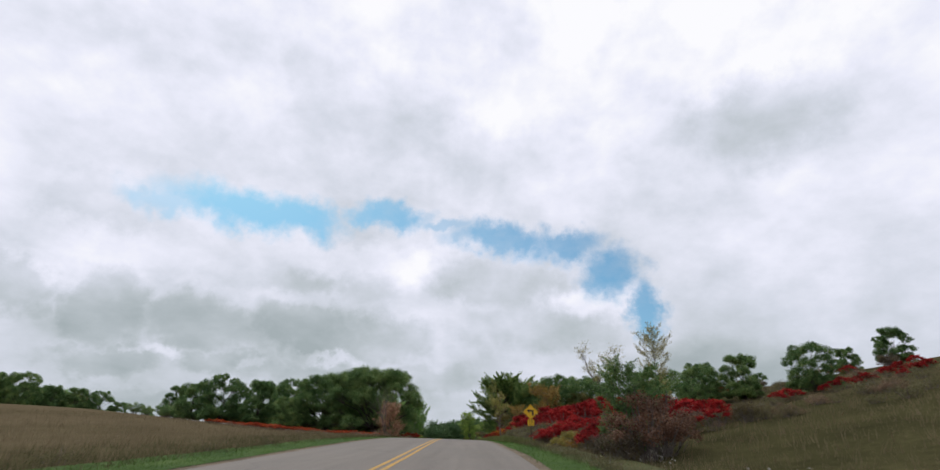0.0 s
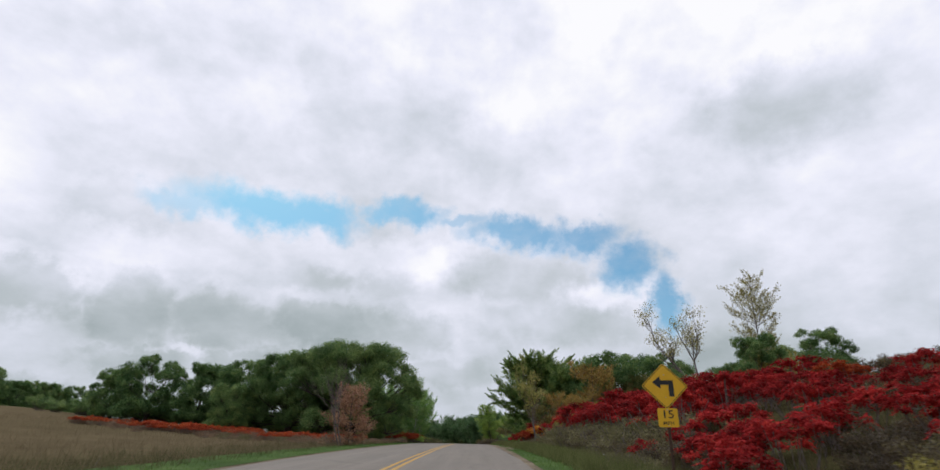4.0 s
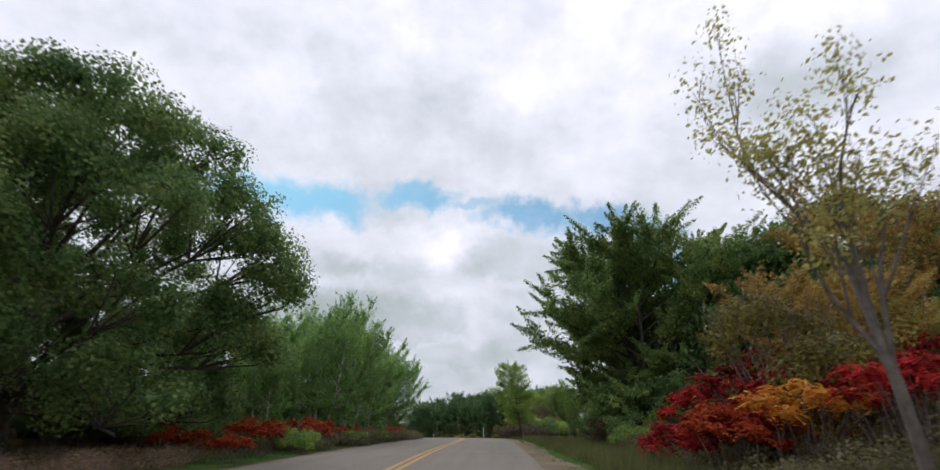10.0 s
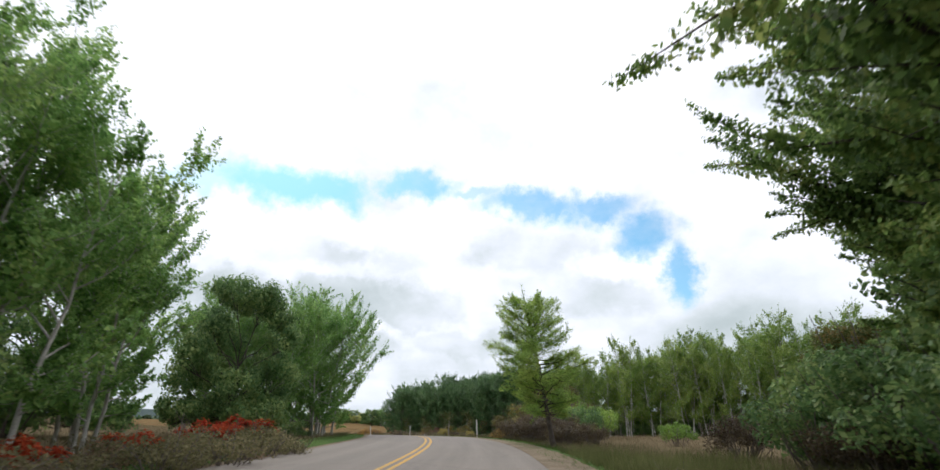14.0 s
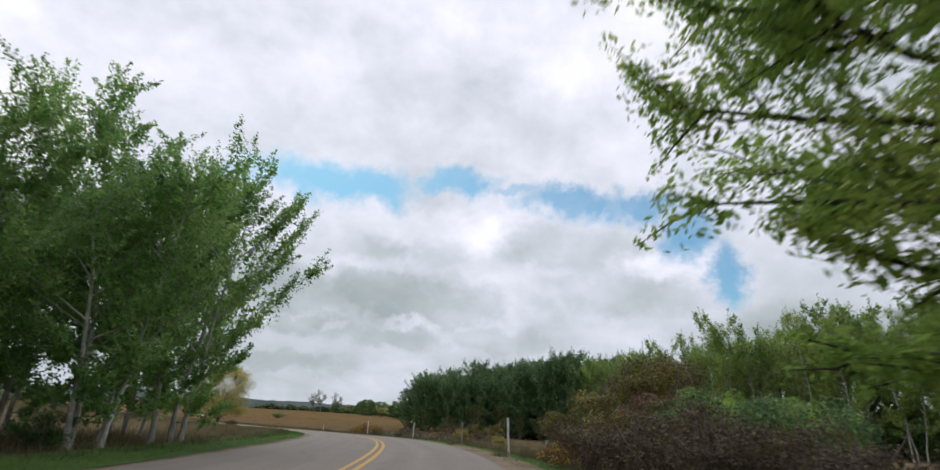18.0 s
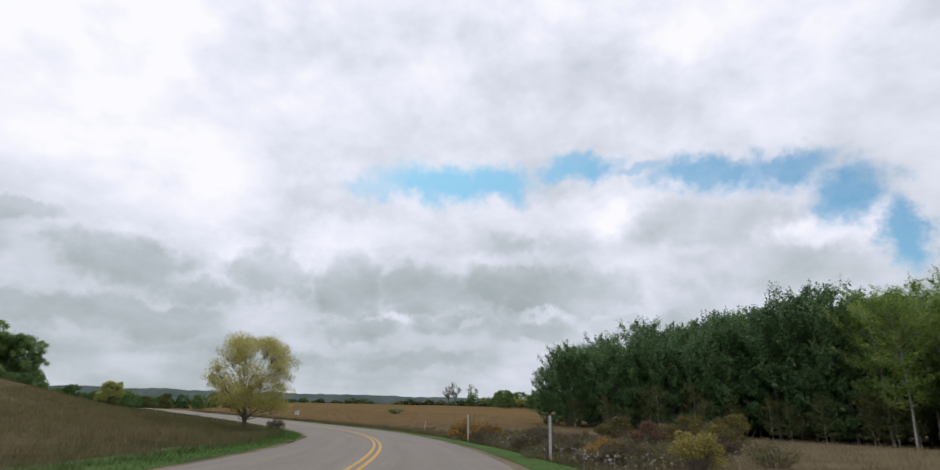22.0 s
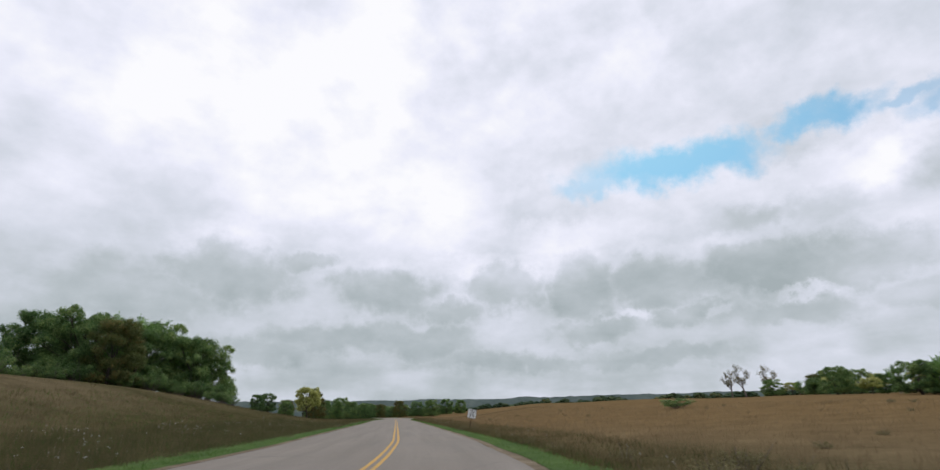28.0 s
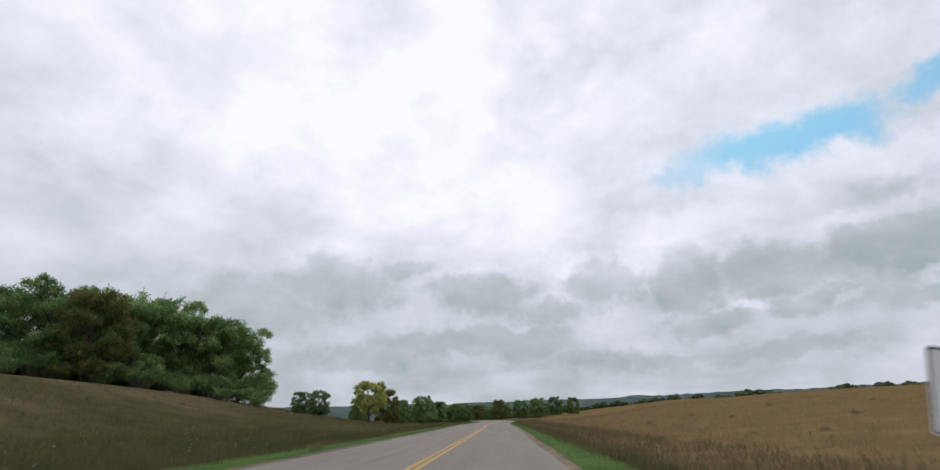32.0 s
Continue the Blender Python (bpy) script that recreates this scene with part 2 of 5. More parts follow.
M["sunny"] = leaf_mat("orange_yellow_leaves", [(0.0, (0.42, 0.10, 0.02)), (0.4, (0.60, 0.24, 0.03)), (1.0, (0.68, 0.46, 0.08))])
M["amber"] = leaf_mat("amber_leaves", ramp3((0.20, 0.125, 0.035), (0.42, 0.28, 0.075), (0.60, 0.46, 0.15)))
M["brown"] = leaf_mat("dry_brown_leaves", ramp3((0.075, 0.040, 0.026), (0.18, 0.095, 0.06), (0.33, 0.20, 0.125)))
M["red"] = leaf_mat("sumac_red_leaves", [(0.0, (0.085, 0.012, 0.012)), (0.35, (0.25, 0.020, 0.021)), (0.7, (0.46, 0.034, 0.034)), (1.0, (0.66, 0.08, 0.06))], gloss=0.8)
M["red_orange"] = leaf_mat("sumac_orange_leaves", [(0.0, (0.11, 0.018, 0.012)), (0.4, (0.34, 0.045, 0.02)), (1.0, (0.54, 0.14, 0.045))], gloss=0.8)
M["pine"] = leaf_mat("pine_needles", ramp3((0.050, 0.112, 0.046), (0.115, 0.218, 0.086), (0.235, 0.350, 0.140)))
M["bramble"] = leaf_mat("bramble_leaves", ramp3((0.038, 0.032, 0.019), (0.095, 0.070, 0.044), (0.19, 0.165, 0.065)))
M["tan_grass"] = leaf_mat("dry_grass", ramp3((0.125, 0.099, 0.058), (0.205, 0.162, 0.098), (0.295, 0.234, 0.145)), 0.7, 0.5)
M["gold_grass"] = leaf_mat("golden_dry_grass", ramp3((0.135, 0.100, 0.057), (0.220, 0.163, 0.094), (0.31, 0.235, 0.14)), 0.7, 0.5)
M["green_grass"] = leaf_mat("green_grass_blades", ramp3((0.03, 0.07, 0.015), (0.06, 0.125, 0.024), (0.11, 0.19, 0.04)), 0.6)
M["rank_grass"] = leaf_mat("rank_green_grass", ramp3((0.085, 0.100, 0.036), (0.150, 0.165, 0.062), (0.24, 0.235, 0.105)), 0.7, 0.5)
M["weed"] = leaf_mat("roadside_weeds", ramp3((0.045, 0.052, 0.021), (0.090, 0.092, 0.040), (0.16, 0.138, 0.074)), 0.7)
M["far_leaf"] = leaf_mat("far_mixed_leaves", [(0.0, (0.034, 0.062, 0.036)), (0.55, (0.065, 0.098, 0.05)), (0.85, (0.10, 0.125, 0.055)), (1.0, (0.20, 0.17, 0.065))], gloss=0.9, through_light=0.25, patch=0.45)
M["aspen"] = leaf_mat("aspen_leaves", ramp3((0.098, 0.190, 0.046), (0.225, 0.345, 0.080), (0.43, 0.49, 0.135)), through_light=0.5)
M["olive"] = leaf_mat("olive_gold_leaves", [(0.0, (0.05, 0.045, 0.018)), (0.45, (0.13, 0.12, 0.035)), (0.8, (0.25, 0.21, 0.05)), (1.0, (0.42, 0.32, 0.07))])
M["seed_head"] = leaf_mat("pale_seed_heads", ramp3((0.22, 0.20, 0.16), (0.36, 0.34, 0.29), (0.52, 0.50, 0.46)))
M["brush"] = leaf_mat("dry_brush_leaves", ramp3((0.075, 0.072, 0.036), (0.175, 0.165, 0.080), (0.31, 0.265, 0.15)), 0.7)
M["oak_turning"] = leaf_mat("turning_oak_leaves", ramp3((0.075, 0.142, 0.044), (0.21, 0.325, 0.092), (0.46, 0.48, 0.16)), through_light=0.5)
M["rust"] = leaf_mat("withered_rust_leaves", ramp3((0.24, 0.13, 0.08), (0.44, 0.25, 0.15), (0.58, 0.38, 0.24)))
M["dry_leaf"] = leaf_mat("dull_dry_leaves", ramp3((0.12, 0.085, 0.055), (0.25, 0.165, 0.11), (0.38, 0.265, 0.18)), 0.7)
M["lime"] = leaf_mat("pale_lime_leaves", ramp3((0.29, 0.31, 0.10), (0.48, 0.50, 0.17), (0.62, 0.62, 0.26)), through_light=0.55)
M["olive_grass"] = leaf_mat("olive_meadow_grass", ramp3((0.070, 0.061, 0.028), (0.135, 0.112, 0.054), (0.215, 0.176, 0.094)), 0.8, 0.5)
M["bark"] = plain_mat("dark_bark", (0.035, 0.028, 0.022), (0.10, 0.085, 0.07), 0.9, 5, bumps=0.8)
M["pale_bark"] = plain_mat("pale_bark", (0.22, 0.21, 0.18), (0.52, 0.50, 0.45), 0.8, 4, bumps=0.4)
M["twig"] = plain_mat("grey_twigs", (0.09, 0.075, 0.065), (0.20, 0.17, 0.15), 0.9, 6)
M["sign_yellow"] = plain_mat("sign_yellow_sheeting", (0.66, 0.36, 0.01), (0.72, 0.42, 0.02), 0.4, 3, bumps=0.02)
M["sign_white"] = plain_mat("sign_white_sheeting", (0.74, 0.76, 0.76), (0.82, 0.83, 0.83), 0.4, 3, bumps=0.02)
M["sign_black"] = plain_mat("sign_black_paint", (0.012, 0.012, 0.012), (0.025, 0.025, 0.025), 0.5, 4, bumps=0.02)
M["steel"] = plain_mat("rusty_steel_post", (0.045, 0.025, 0.018), (0.10, 0.06, 0.04), 0.7, 9, 0.5)
M["zinc"] = plain_mat("galvanised_steel", (0.30, 0.31, 0.31), (0.42, 0.43, 0.43), 0.45, 9, 0.8)
M["post"] = plain_mat("weathered_white_post", (0.42, 0.41, 0.38), (0.66, 0.65, 0.62), 0.85, 7, bumps=0.5)
M["post_grey"] = plain_mat("weathered_grey_post", (0.16, 0.145, 0.12), (0.34, 0.31, 0.27), 0.9, 7, bumps=0.7)
M["box"] = plain_mat("grey_green_cabinet", (0.16, 0.20, 0.17), (0.24, 0.28, 0.25), 0.6, 3)


def asphalt():
    m, T = material("aged_asphalt")
    uv = T.node("ShaderNodeTexCoord").outputs["UV"]
    pos = T.node("ShaderNodeTexCoord").outputs["Object"]
    grit = T.noise(pos, 70, 3, 0.7).outputs[0]
    blotch = T.noise(pos, 0.35, 5, 0.6).outputs[0]
    streak = T.noise(T.vec("MULTIPLY", uv, (1.6, 0.06, 1)).outputs[0], 1.0, 5, 0.6).outputs[0]
    seam = T.node("ShaderNodeTexVoronoi", {"Vector": T.vec("ADD", pos, T.vec("MULTIPLY", T.noise(pos, 0.8, 4).outputs[1], (1.6, 1.6, 0)).outputs[0]).outputs[0], "Scale": 0.16})
    seam.feature = "DISTANCE_TO_EDGE"
    crack = T.span(seam.outputs["Distance"], 0.002, 0.010, 1.0, 0.0)
    f = T.math("ADD", T.math("MULTIPLY", grit, 0.35), T.math("ADD", T.math("MULTIPLY", blotch, 0.30), T.math("MULTIPLY", streak, 0.35)))
    col = T.ramp(f, [(0.30, (0.120, 0.104, 0.086)), (0.5, (0.180, 0.158, 0.132)), (0.7, (0.245, 0.218, 0.184))])
    col = T.mix(T.math("MULTIPLY", crack, 0.22), col, rgb(0.07, 0.065, 0.06))
    finish(T, surface(T, col, T.span(blotch, 0.3, 0.7, 0.72, 0.9), 0, bump(T, grit, 0.5, 0.006), 0.25))
    return m


def stripe():
    m, T = material("worn_yellow_road_paint")
    pos = T.node("ShaderNodeTexCoord").outputs["Object"]
    wear = T.noise(pos, 9, 6, 0.7).outputs[0]
    col = T.mix(T.span(wear, 0.5, 0.68), rgb(0.50, 0.28, 0.035), rgb(0.24, 0.18, 0.10))
    finish(T, surface(T, col, 0.7, 0, bump(T, wear, 0.3, 0.004)))
    return m


def ground_mat():
    """Meadow: dry tan and green stands, by the plan's share of green."""
    m, T = material("meadow_ground")
    pos = T.node("ShaderNodeTexCoord").outputs["Object"]
    share = T.node("ShaderNodeAttribute", attr="green_share").outputs["Fac"]
    rusty = T.node("ShaderNodeAttribute", attr="rust_share").outputs["Fac"]
    big = T.noise(pos, 0.035, 5, 0.6, 0.4).outputs[0]
    mid = T.noise(pos, 0.35, 6, 0.65).outputs[0]
    streak = T.noise(T.vec("MULTIPLY", pos, (1.0, 1.0, 0.2)).outputs[0], 3.2, 6, 0.7).outputs[0]
    tan = T.ramp(T.math("ADD", T.math("MULTIPLY", mid, 0.5), T.math("MULTIPLY", streak, 0.5)),
                 [(0.30, (0.066, 0.053, 0.031)), (0.5, (0.128, 0.101, 0.060)), (0.72, (0.200, 0.160, 0.096))])
    tan = T.mix(rusty, tan, T.mix(1.0, tan, rgb(1.22, 1.05, 0.86), "MULTIPLY"))
    green = T.ramp(T.math("ADD", T.math("MULTIPLY", mid, 0.5), T.math("MULTIPLY", streak, 0.5)),
                   [(0.30, (0.022, 0.023, 0.011)), (0.5, (0.056, 0.053, 0.024)), (0.72, (0.100, 0.090, 0.042))])
    f = T.span(T.math("ADD", share, T.math("MULTIPLY", T.math("SUBTRACT", big, 0.5), 1.2)), 0.25, 0.75)
    finish(T, surface(T, T.mix(f, tan, green), 0.95, 0, bump(T, streak, 0.3, 0.05), 0.0))
    return m


def verge_mat(name, lo, mid_, hi, coarse=0.6, close=14):
    m, T = material(name)
    pos = T.node("ShaderNodeTexCoord").outputs["Object"]
    a, b = T.noise(pos, coarse, 5, 0.6).outputs[0], T.noise(pos, close, 5, 0.7).outputs[0]
    col = T.ramp(T.math("ADD", T.math("MULTIPLY", a, 0.55), T.math("MULTIPLY", b, 0.45)), [(0.32, lo), (0.5, mid_), (0.68, hi)])
    finish(T, surface(T, col, 0.95, 0, bump(T, b, 0.9, 0.06), 0.1))
    return m


M["asphalt"], M["stripe"], M["ground"] = asphalt(), stripe(), ground_mat()
M["verge"] = verge_mat("mown_grass", (0.032, 0.065, 0.016), (0.062, 0.115, 0.024), (0.11, 0.165, 0.042))
M["verge_dry"] = verge_mat("unmown_grass", (0.042, 0.048, 0.018), (0.080, 0.088, 0.034), (0.135, 0.130, 0.055), 0.9, 11)
M["gravel"] = verge_mat("sandy_gravel_edge", (0.10, 0.085, 0.055), (0.19, 0.15, 0.10), (0.29, 0.24, 0.17))
# aerial haze is painted into the ridge's blue-grey greens
M["ridge"] = verge_mat("wooded_ridge_painted_haze", (0.034, 0.056, 0.052), (0.066, 0.092, 0.086), (0.105, 0.13, 0.115), 0.012, 0.07)


# ---------------------------------------------------------------- building helpers
def mesh_from(name, verts, faces, mat, smooth=False):
    me = bpy.data.meshes.new(name)
    me.from_pydata([tuple(v) for v in verts], [], [tuple(f) for f in faces])
    if mat is not None:
        me.materials.append(mat)
    if smooth:
        me.polygons.foreach_set("use_smooth", [True] * len(me.polygons))
    me.update()
    return me


def quads_mesh(name, corners, mat):
    """A mesh of loose faces from an array (faces, corners, 3)."""
    n, k = corners.shape[:2]
    me = bpy.data.meshes.new(name)
    me.vertices.add(n * k)
    me.vertices.foreach_set("co", np.ascontiguousarray(corners, dtype=np.float32).ravel())
    me.loops.add(n * k)
    me.loops.foreach_set("vertex_index", np.arange(n * k, dtype=np.int32))
    me.polygons.add(n)
    me.polygons.foreach_set("loop_start", np.arange(0, n * k, k, dtype=np.int32))
    me.materials.append(mat)
    me.update(calc_edges=True)
    return me


def part(name, me, parent=None, label=""):
    ob = new(name, me)
    if parent is not None:
        ob.parent = parent
    return tagged(ob, label) if label else ob


def thing(name, at=(0, 0, 0), label="", category="", group="", kind=""):
    ob = new(name)
    ob.location = at
    return tagged(ob, label, category, group, kind)


def box_mesh(name, size, mat, center=(0, 0, 0), bevel=0.0):
    bm = bmesh.new()
    bmesh.ops.create_cube(bm, size=1.0)
    bmesh.ops.scale(bm, vec=size, verts=bm.verts)
    bmesh.ops.translate(bm, vec=center, verts=bm.verts)
    if bevel:
        bmesh.ops.bevel(bm, geom=bm.edges[:], offset=bevel, segments=2, affect="EDGES")
    me = bpy.data.meshes.new(name)
    bm.to_mesh(me)
    bm.free()
    me.materials.append(mat)
    return me


# ---------------------------------------------------------------- plan of the road and the land
def ease(v, a, b):
    t = np.clip((v - a) / (b - a), 0, 1)
    return t * t * (3 - 2 * t)


ROAD = [(-5.0, -90), (-3.2, -40), (-2.3, 0), (-2.1, 16.6), (-2.3, 33.1), (-2.7, 49.7), (-3.2, 66.2), (-3.7, 82.8), (-4.3, 99.4), (-4.7, 116.0),
        (-5.6, 132.4), (-8.1, 148.5), (-12.5, 164.1), (-19.0, 179.0), (-27.3, 193.0), (-37.2, 206.0), (-48.6, 217.6),
        (-61.3, 228.0), (-74.6, 237.7), (-100, 255.9), (-130, 277.4), (-165, 302), (-205, 333), (-250, 360), (-330, 400)]
GRADE = [(-90, -8.9), (-30, -3.7), (0, -1.15), (15, 0.10), (30, 1.24), (45, 2.22), (60, 3.01), (75, 3.68), (90, 4.30), (105, 4.83), (120, 5.25),
         (135, 5.58), (150, 5.74), (165, 5.71), (180, 5.53), (200, 5.18), (220, 4.95), (239, 4.93), (300, 4.9), (420, 5.0)]
HALF = 3.85                                     # half the paved width


def spread_left(y):
    """How much wider the left lane is past the bend."""
    return 1.7 * ease(y, 196, 218)


def smooth_line(pts, step):
    """A Catmull-Rom curve through the points, resampled."""
    p = np.array(pts, float)
    p = np.vstack([2 * p[0] - p[1], p, 2 * p[-1] - p[-2]])
    out = []
    for i in range(1, len(p) - 2):
        n = max(2, int(np.linalg.norm(p[i + 1] - p[i]) / step))
        t = np.linspace(0, 1, n, endpoint=False)[:, None]
        a, b, c, d = p[i - 1:i + 3]
        out.append(0.5 * (2 * b + (c - a) * t + (2 * a - 5 * b + 4 * c - d) * t ** 2 + (3 * b - a - 3 * c + d) * t ** 3))
    return np.vstack(out)


LINE = smooth_line(ROAD, 1.5)
TANG = np.gradient(LINE, axis=0)
TANG /= np.linalg.norm(TANG, axis=1)[:, None]
RIGHT = np.stack([TANG[:, 1], -TANG[:, 0]], 1)
_g = smooth_line(GRADE, 2.0)


def grade(y):
    return np.interp(y, _g[:, 0], _g[:, 1])


def across(x, y):
    """Signed distance from the road's centre line, right of it positive."""
    x, y = np.atleast_1d(x).astype(float), np.atleast_1d(y).astype(float)
    best, side = np.full(len(x), 1e9), np.zeros(len(x))
    for k in range(0, len(x), 4000):
        dx = x[k:k + 4000, None] - LINE[None, :, 0]
        dy = y[k:k + 4000, None] - LINE[None, :, 1]
        d2 = dx * dx + dy * dy
        j = d2.argmin(1)
        r = np.arange(len(j))
        s = dx[r, j] * RIGHT[j, 0] + dy[r, j] * RIGHT[j, 1]
        best[k:k + 4000] = np.sqrt(d2[r, j])
        side[k:k + 4000] = np.where(s >= 0, 1, -1)
    return best * side


def land(x, y):
    """The height of the ground at arrays x, y."""
    x, y = np.atleast_1d(x).astype(float), np.atleast_1d(y).astype(float)
    u = across(x, y)
    a = np.abs(u)
    z = grade(y)
    away = ease(a, 7, 45)
    z = z + 9.5 * np.exp(-((x + 165) / 58) ** 2 / 2 - ((y - 190) / 60) ** 2 / 2) * away
    foot = 9.5 - 3.5 * ease(y, 40, 54)
    hill = np.where(u > foot, 0.235 * (u - foot), 0.0)
    hill = 40 * (1 - np.exp(-hill / 40))
    z = z + hill * (1 - ease(y, 84, 126)) * ease(a, 5, 14)
    z = z + 0.042 * np.clip(-u - 9, 0, 60) * ease(-u, 8, 24) * ease(y, 15, 60) * (1 - ease(y, 112, 150))
    z = z - 0.22 * np.exp(-((a - 7.6) / 1.6) ** 2)          # shallow ditch
    z = z + 5.5 * np.exp(-((x + 140) / 140) ** 2 / 2 - ((y - 470) / 130) ** 2 / 2) * ease(u, 12, 60)
    roll = 0.35 * np.sin(x * 0.045 + 1.3) * np.cos(y * 0.038) + 0.15 * np.sin(x * 0.13 + y * 0.1)
    z = z + roll * ease(a, 10, 40)
    return np.where(np.where(u < 0, a - spread_left(y), a) < 5.2, grade(y) - 0.07, z - 0.02)


def height(x, y):
    return float(land(x, y)[0])


def axis(lo, hi, step, reach):
    core = np.arange(lo, hi + step, step)
    out, d = [], step
    while sum(out) < reach:
        d *= 1.35
        out.append(d)
    tail = np.cumsum(out)
    return np.concatenate([(lo - tail)[::-1], core, hi + tail])


def build_ground():
    gx, gy = axis(-190, 90, 2.2, 4200), axis(-60, 330, 2.2, 4200)
    X, Y = np.meshgrid(gx, gy)
    x, y = X.ravel(), Y.ravel()
    z = land(x, y)
    nx, ny = len(gx), len(gy)
    i = np.arange((nx - 1) * (ny - 1))
    r, c = i // (nx - 1), i % (nx - 1)
    a = r * nx + c
    me = mesh_from("ground", np.stack([x, y, z], 1), np.stack([a, a + 1, a + nx + 1, a + nx], 1), M["ground"], True)
    u = across(x, y)
    green = 0.22 + 0.55 * (u > 0) * (1 - ease(y, 70, 130)) * ease(u, 5, 9) + 0.35 * np.exp(-((np.abs(u) - 7) / 3.5) ** 2)
    green += 0.10 * (u < 0) * ease(y, 130, 190) + 0.42 * (u < 0) * ease(y, 205, 228) * (1 - ease(-u, 10, 40) * 0.6)
    green += 0.16 * (u < 0) * (1 - ease(y, 40, 80))
    rust = 1.0 * (u > 0) * ease(y, 215, 262)
    green -= 0.06 * (u > 0) * ease(y, 128, 145)
    for nm, val in (("green_share", green), ("rust_share", rust)):
        at = me.attributes.new(nm, "FLOAT", "POINT")
        at.data.foreach_set("value", np.clip(val, 0, 1).astype(np.float32))
    return tagged(new("ground", me), "dry tan meadow with green patches rolling to the horizon", "ground", kind="structure")


def strip(name, u0, u1, lift, mat, label, cols=1, wobble0=0.0, wobble1=0.0, lo=0, hi=None, thick=0.0, seed=1):
    """A ribbon along the road between the offsets u0 and u1."""
    rng = np.random.RandomState(seed)
    hi = len(LINE) if hi is None else hi
    idx = np.arange(lo, hi)
    n = len(idx)

    def ragged(w):
        v = rng.normal(0, 1, n)
        v = np.convolve(v, np.ones(3) / 3, "same") * 0.6 + np.convolve(rng.normal(0, 1, n), np.ones(12) / 12, "same") * 1.6
        return v * w
    e0, e1 = u0 + ragged(wobble0), u1 + ragged(wobble1)
    verts, uvs = [], []
    for k in range(cols + 1):
        f = k / cols
        left = LINE[idx, 1]
        off = (e0 - spread_left(left) * (u0 < -3)) * (1 - f) + (e1 - spread_left(left) * (u1 < -3)) * f
        p = LINE[idx] + RIGHT[idx] * off[:, None]
        crown = lift - 0.0035 * off ** 2 * 0.4 if mat in (M["asphalt"], M["stripe"]) else lift + 0 * off
        verts.append(np.column_stack([p, grade(LINE[idx, 1]) + crown]))
    V = np.stack(verts, 1).reshape(-1, 3)
    w = cols + 1
    faces = [(r * w + c, r * w + c + 1, (r + 1) * w + c + 1, (r + 1) * w + c) for r in range(n - 1) for c in range(cols)]
    if thick:
        m0 = len(V)
        V = np.vstack([V, V - (0, 0, thick)])
        for r in range(n - 1):
            faces.append((r * w, (r + 1) * w, m0 + (r + 1) * w, m0 + r * w))
            faces.append((r * w + cols, m0 + r * w + cols, m0 + (r + 1) * w + cols, (r + 1) * w + cols))
    me = mesh_from(name, V, faces, mat)
    uv = me.uv_layers.new(name="UVMap")
    along = np.repeat(np.arange(n) * 1.5, w)
    acr = np.tile(np.linspace(u0, u1, w), n)
    if thick:
        along, acr = np.tile(along, 2), np.tile(acr, 2)
    li = np.empty(len(me.loops), np.int32)
    me.loops.foreach_get("vertex_index", li)
    uv.data.foreach_set("uv", np.column_stack([acr[li], along[li]]).astype(np.float32).ravel())
    return tagged(new(name, me), label, name.replace("_", " "), kind="structure")


def index_at(y):
    return int(np.abs(LINE[:, 1] - y).argmin())


ground = build_ground()
road = strip("road", -HALF, HALF, 0.0, M["asphalt"], "aged grey-brown asphalt country road with fine cracks", 8, 0.05, 0.05, thick=0.09, seed=3)
for sgn, nm in ((-1, "left"), (1, "right")):
    a, b = sorted((sgn * 0.07, sgn * 0.185))
    strip("centre_line", a, b, 0.006, M["stripe"], "worn yellow painted centre line on the asphalt", 1, 0.006, 0.006, seed=5 + sgn)
strip("gravel_edge", HALF - 0.05, HALF + 0.55, -0.03, M["gravel"], "sandy gravel edge of the road", 1, 0.05, 0.12, seed=8)
strip("gravel_edge", -HALF - 0.5, -HALF + 0.05, -0.03, M["gravel"], "sandy gravel edge of the road", 1, 0.12, 0.05, seed=9)
strip("verge", HALF + 0.35, HALF + 1.5, -0.018, M["verge"], "short mown green grass verge beside the road", 4, 0.12, 0.3, seed=11)
strip("gravel_edge", HALF - 0.05, HALF + 1.15, -0.012, M["gravel"], "sandy gravel shoulder of the road", 2, 0.05, 0.22, index_at(64), index_at(166), seed=14)
strip("verge", HALF + 1.3, HALF + 3.9, -0.03, M["verge_dry"], "rank unmown grass beside the road", 4, 0.2, 0.5, index_at(-10), index_at(128), seed=15)
strip("verge", -HALF - 2.6, -HALF - 0.3, -0.018, M["verge"], "short mown green grass verge beside the road", 4, 0.3, 0.12, seed=12)


def blades(name, x, y, h0, h1, width, mat, label, per=3, spread=0.12, lean=0.35, seed=0, sink=0.03):
    """Grass as tufts of tapering blades on the ground."""
    rng = np.random.RandomState(seed)
    z = land(x, y) - sink
    n = len(x) * per
    bx = np.repeat(x, per) + rng.normal(0, spread, n)
    by = np.repeat(y, per) + rng.normal(0, spread, n)
    bz = np.repeat(z, per)
    h = rng.uniform(h0, h1, n)
    a = rng.uniform(0, 2 * np.pi, n)
    w = width * rng.uniform(0.6, 1.3, n)
    side = np.stack([np.cos(a), np.sin(a), 0 * a], 1) * w[:, None]
    tip = np.stack([rng.normal(0, lean, n) * h, rng.normal(0, lean, n) * h, h], 1)
    base = np.stack([bx, by, bz], 1)
    q = np.stack([base - side, base + side, base + tip], 1)
    ob = new(name, quads_mesh(name, q, mat))
    return tagged(ob, label, "grass", kind="stuff")


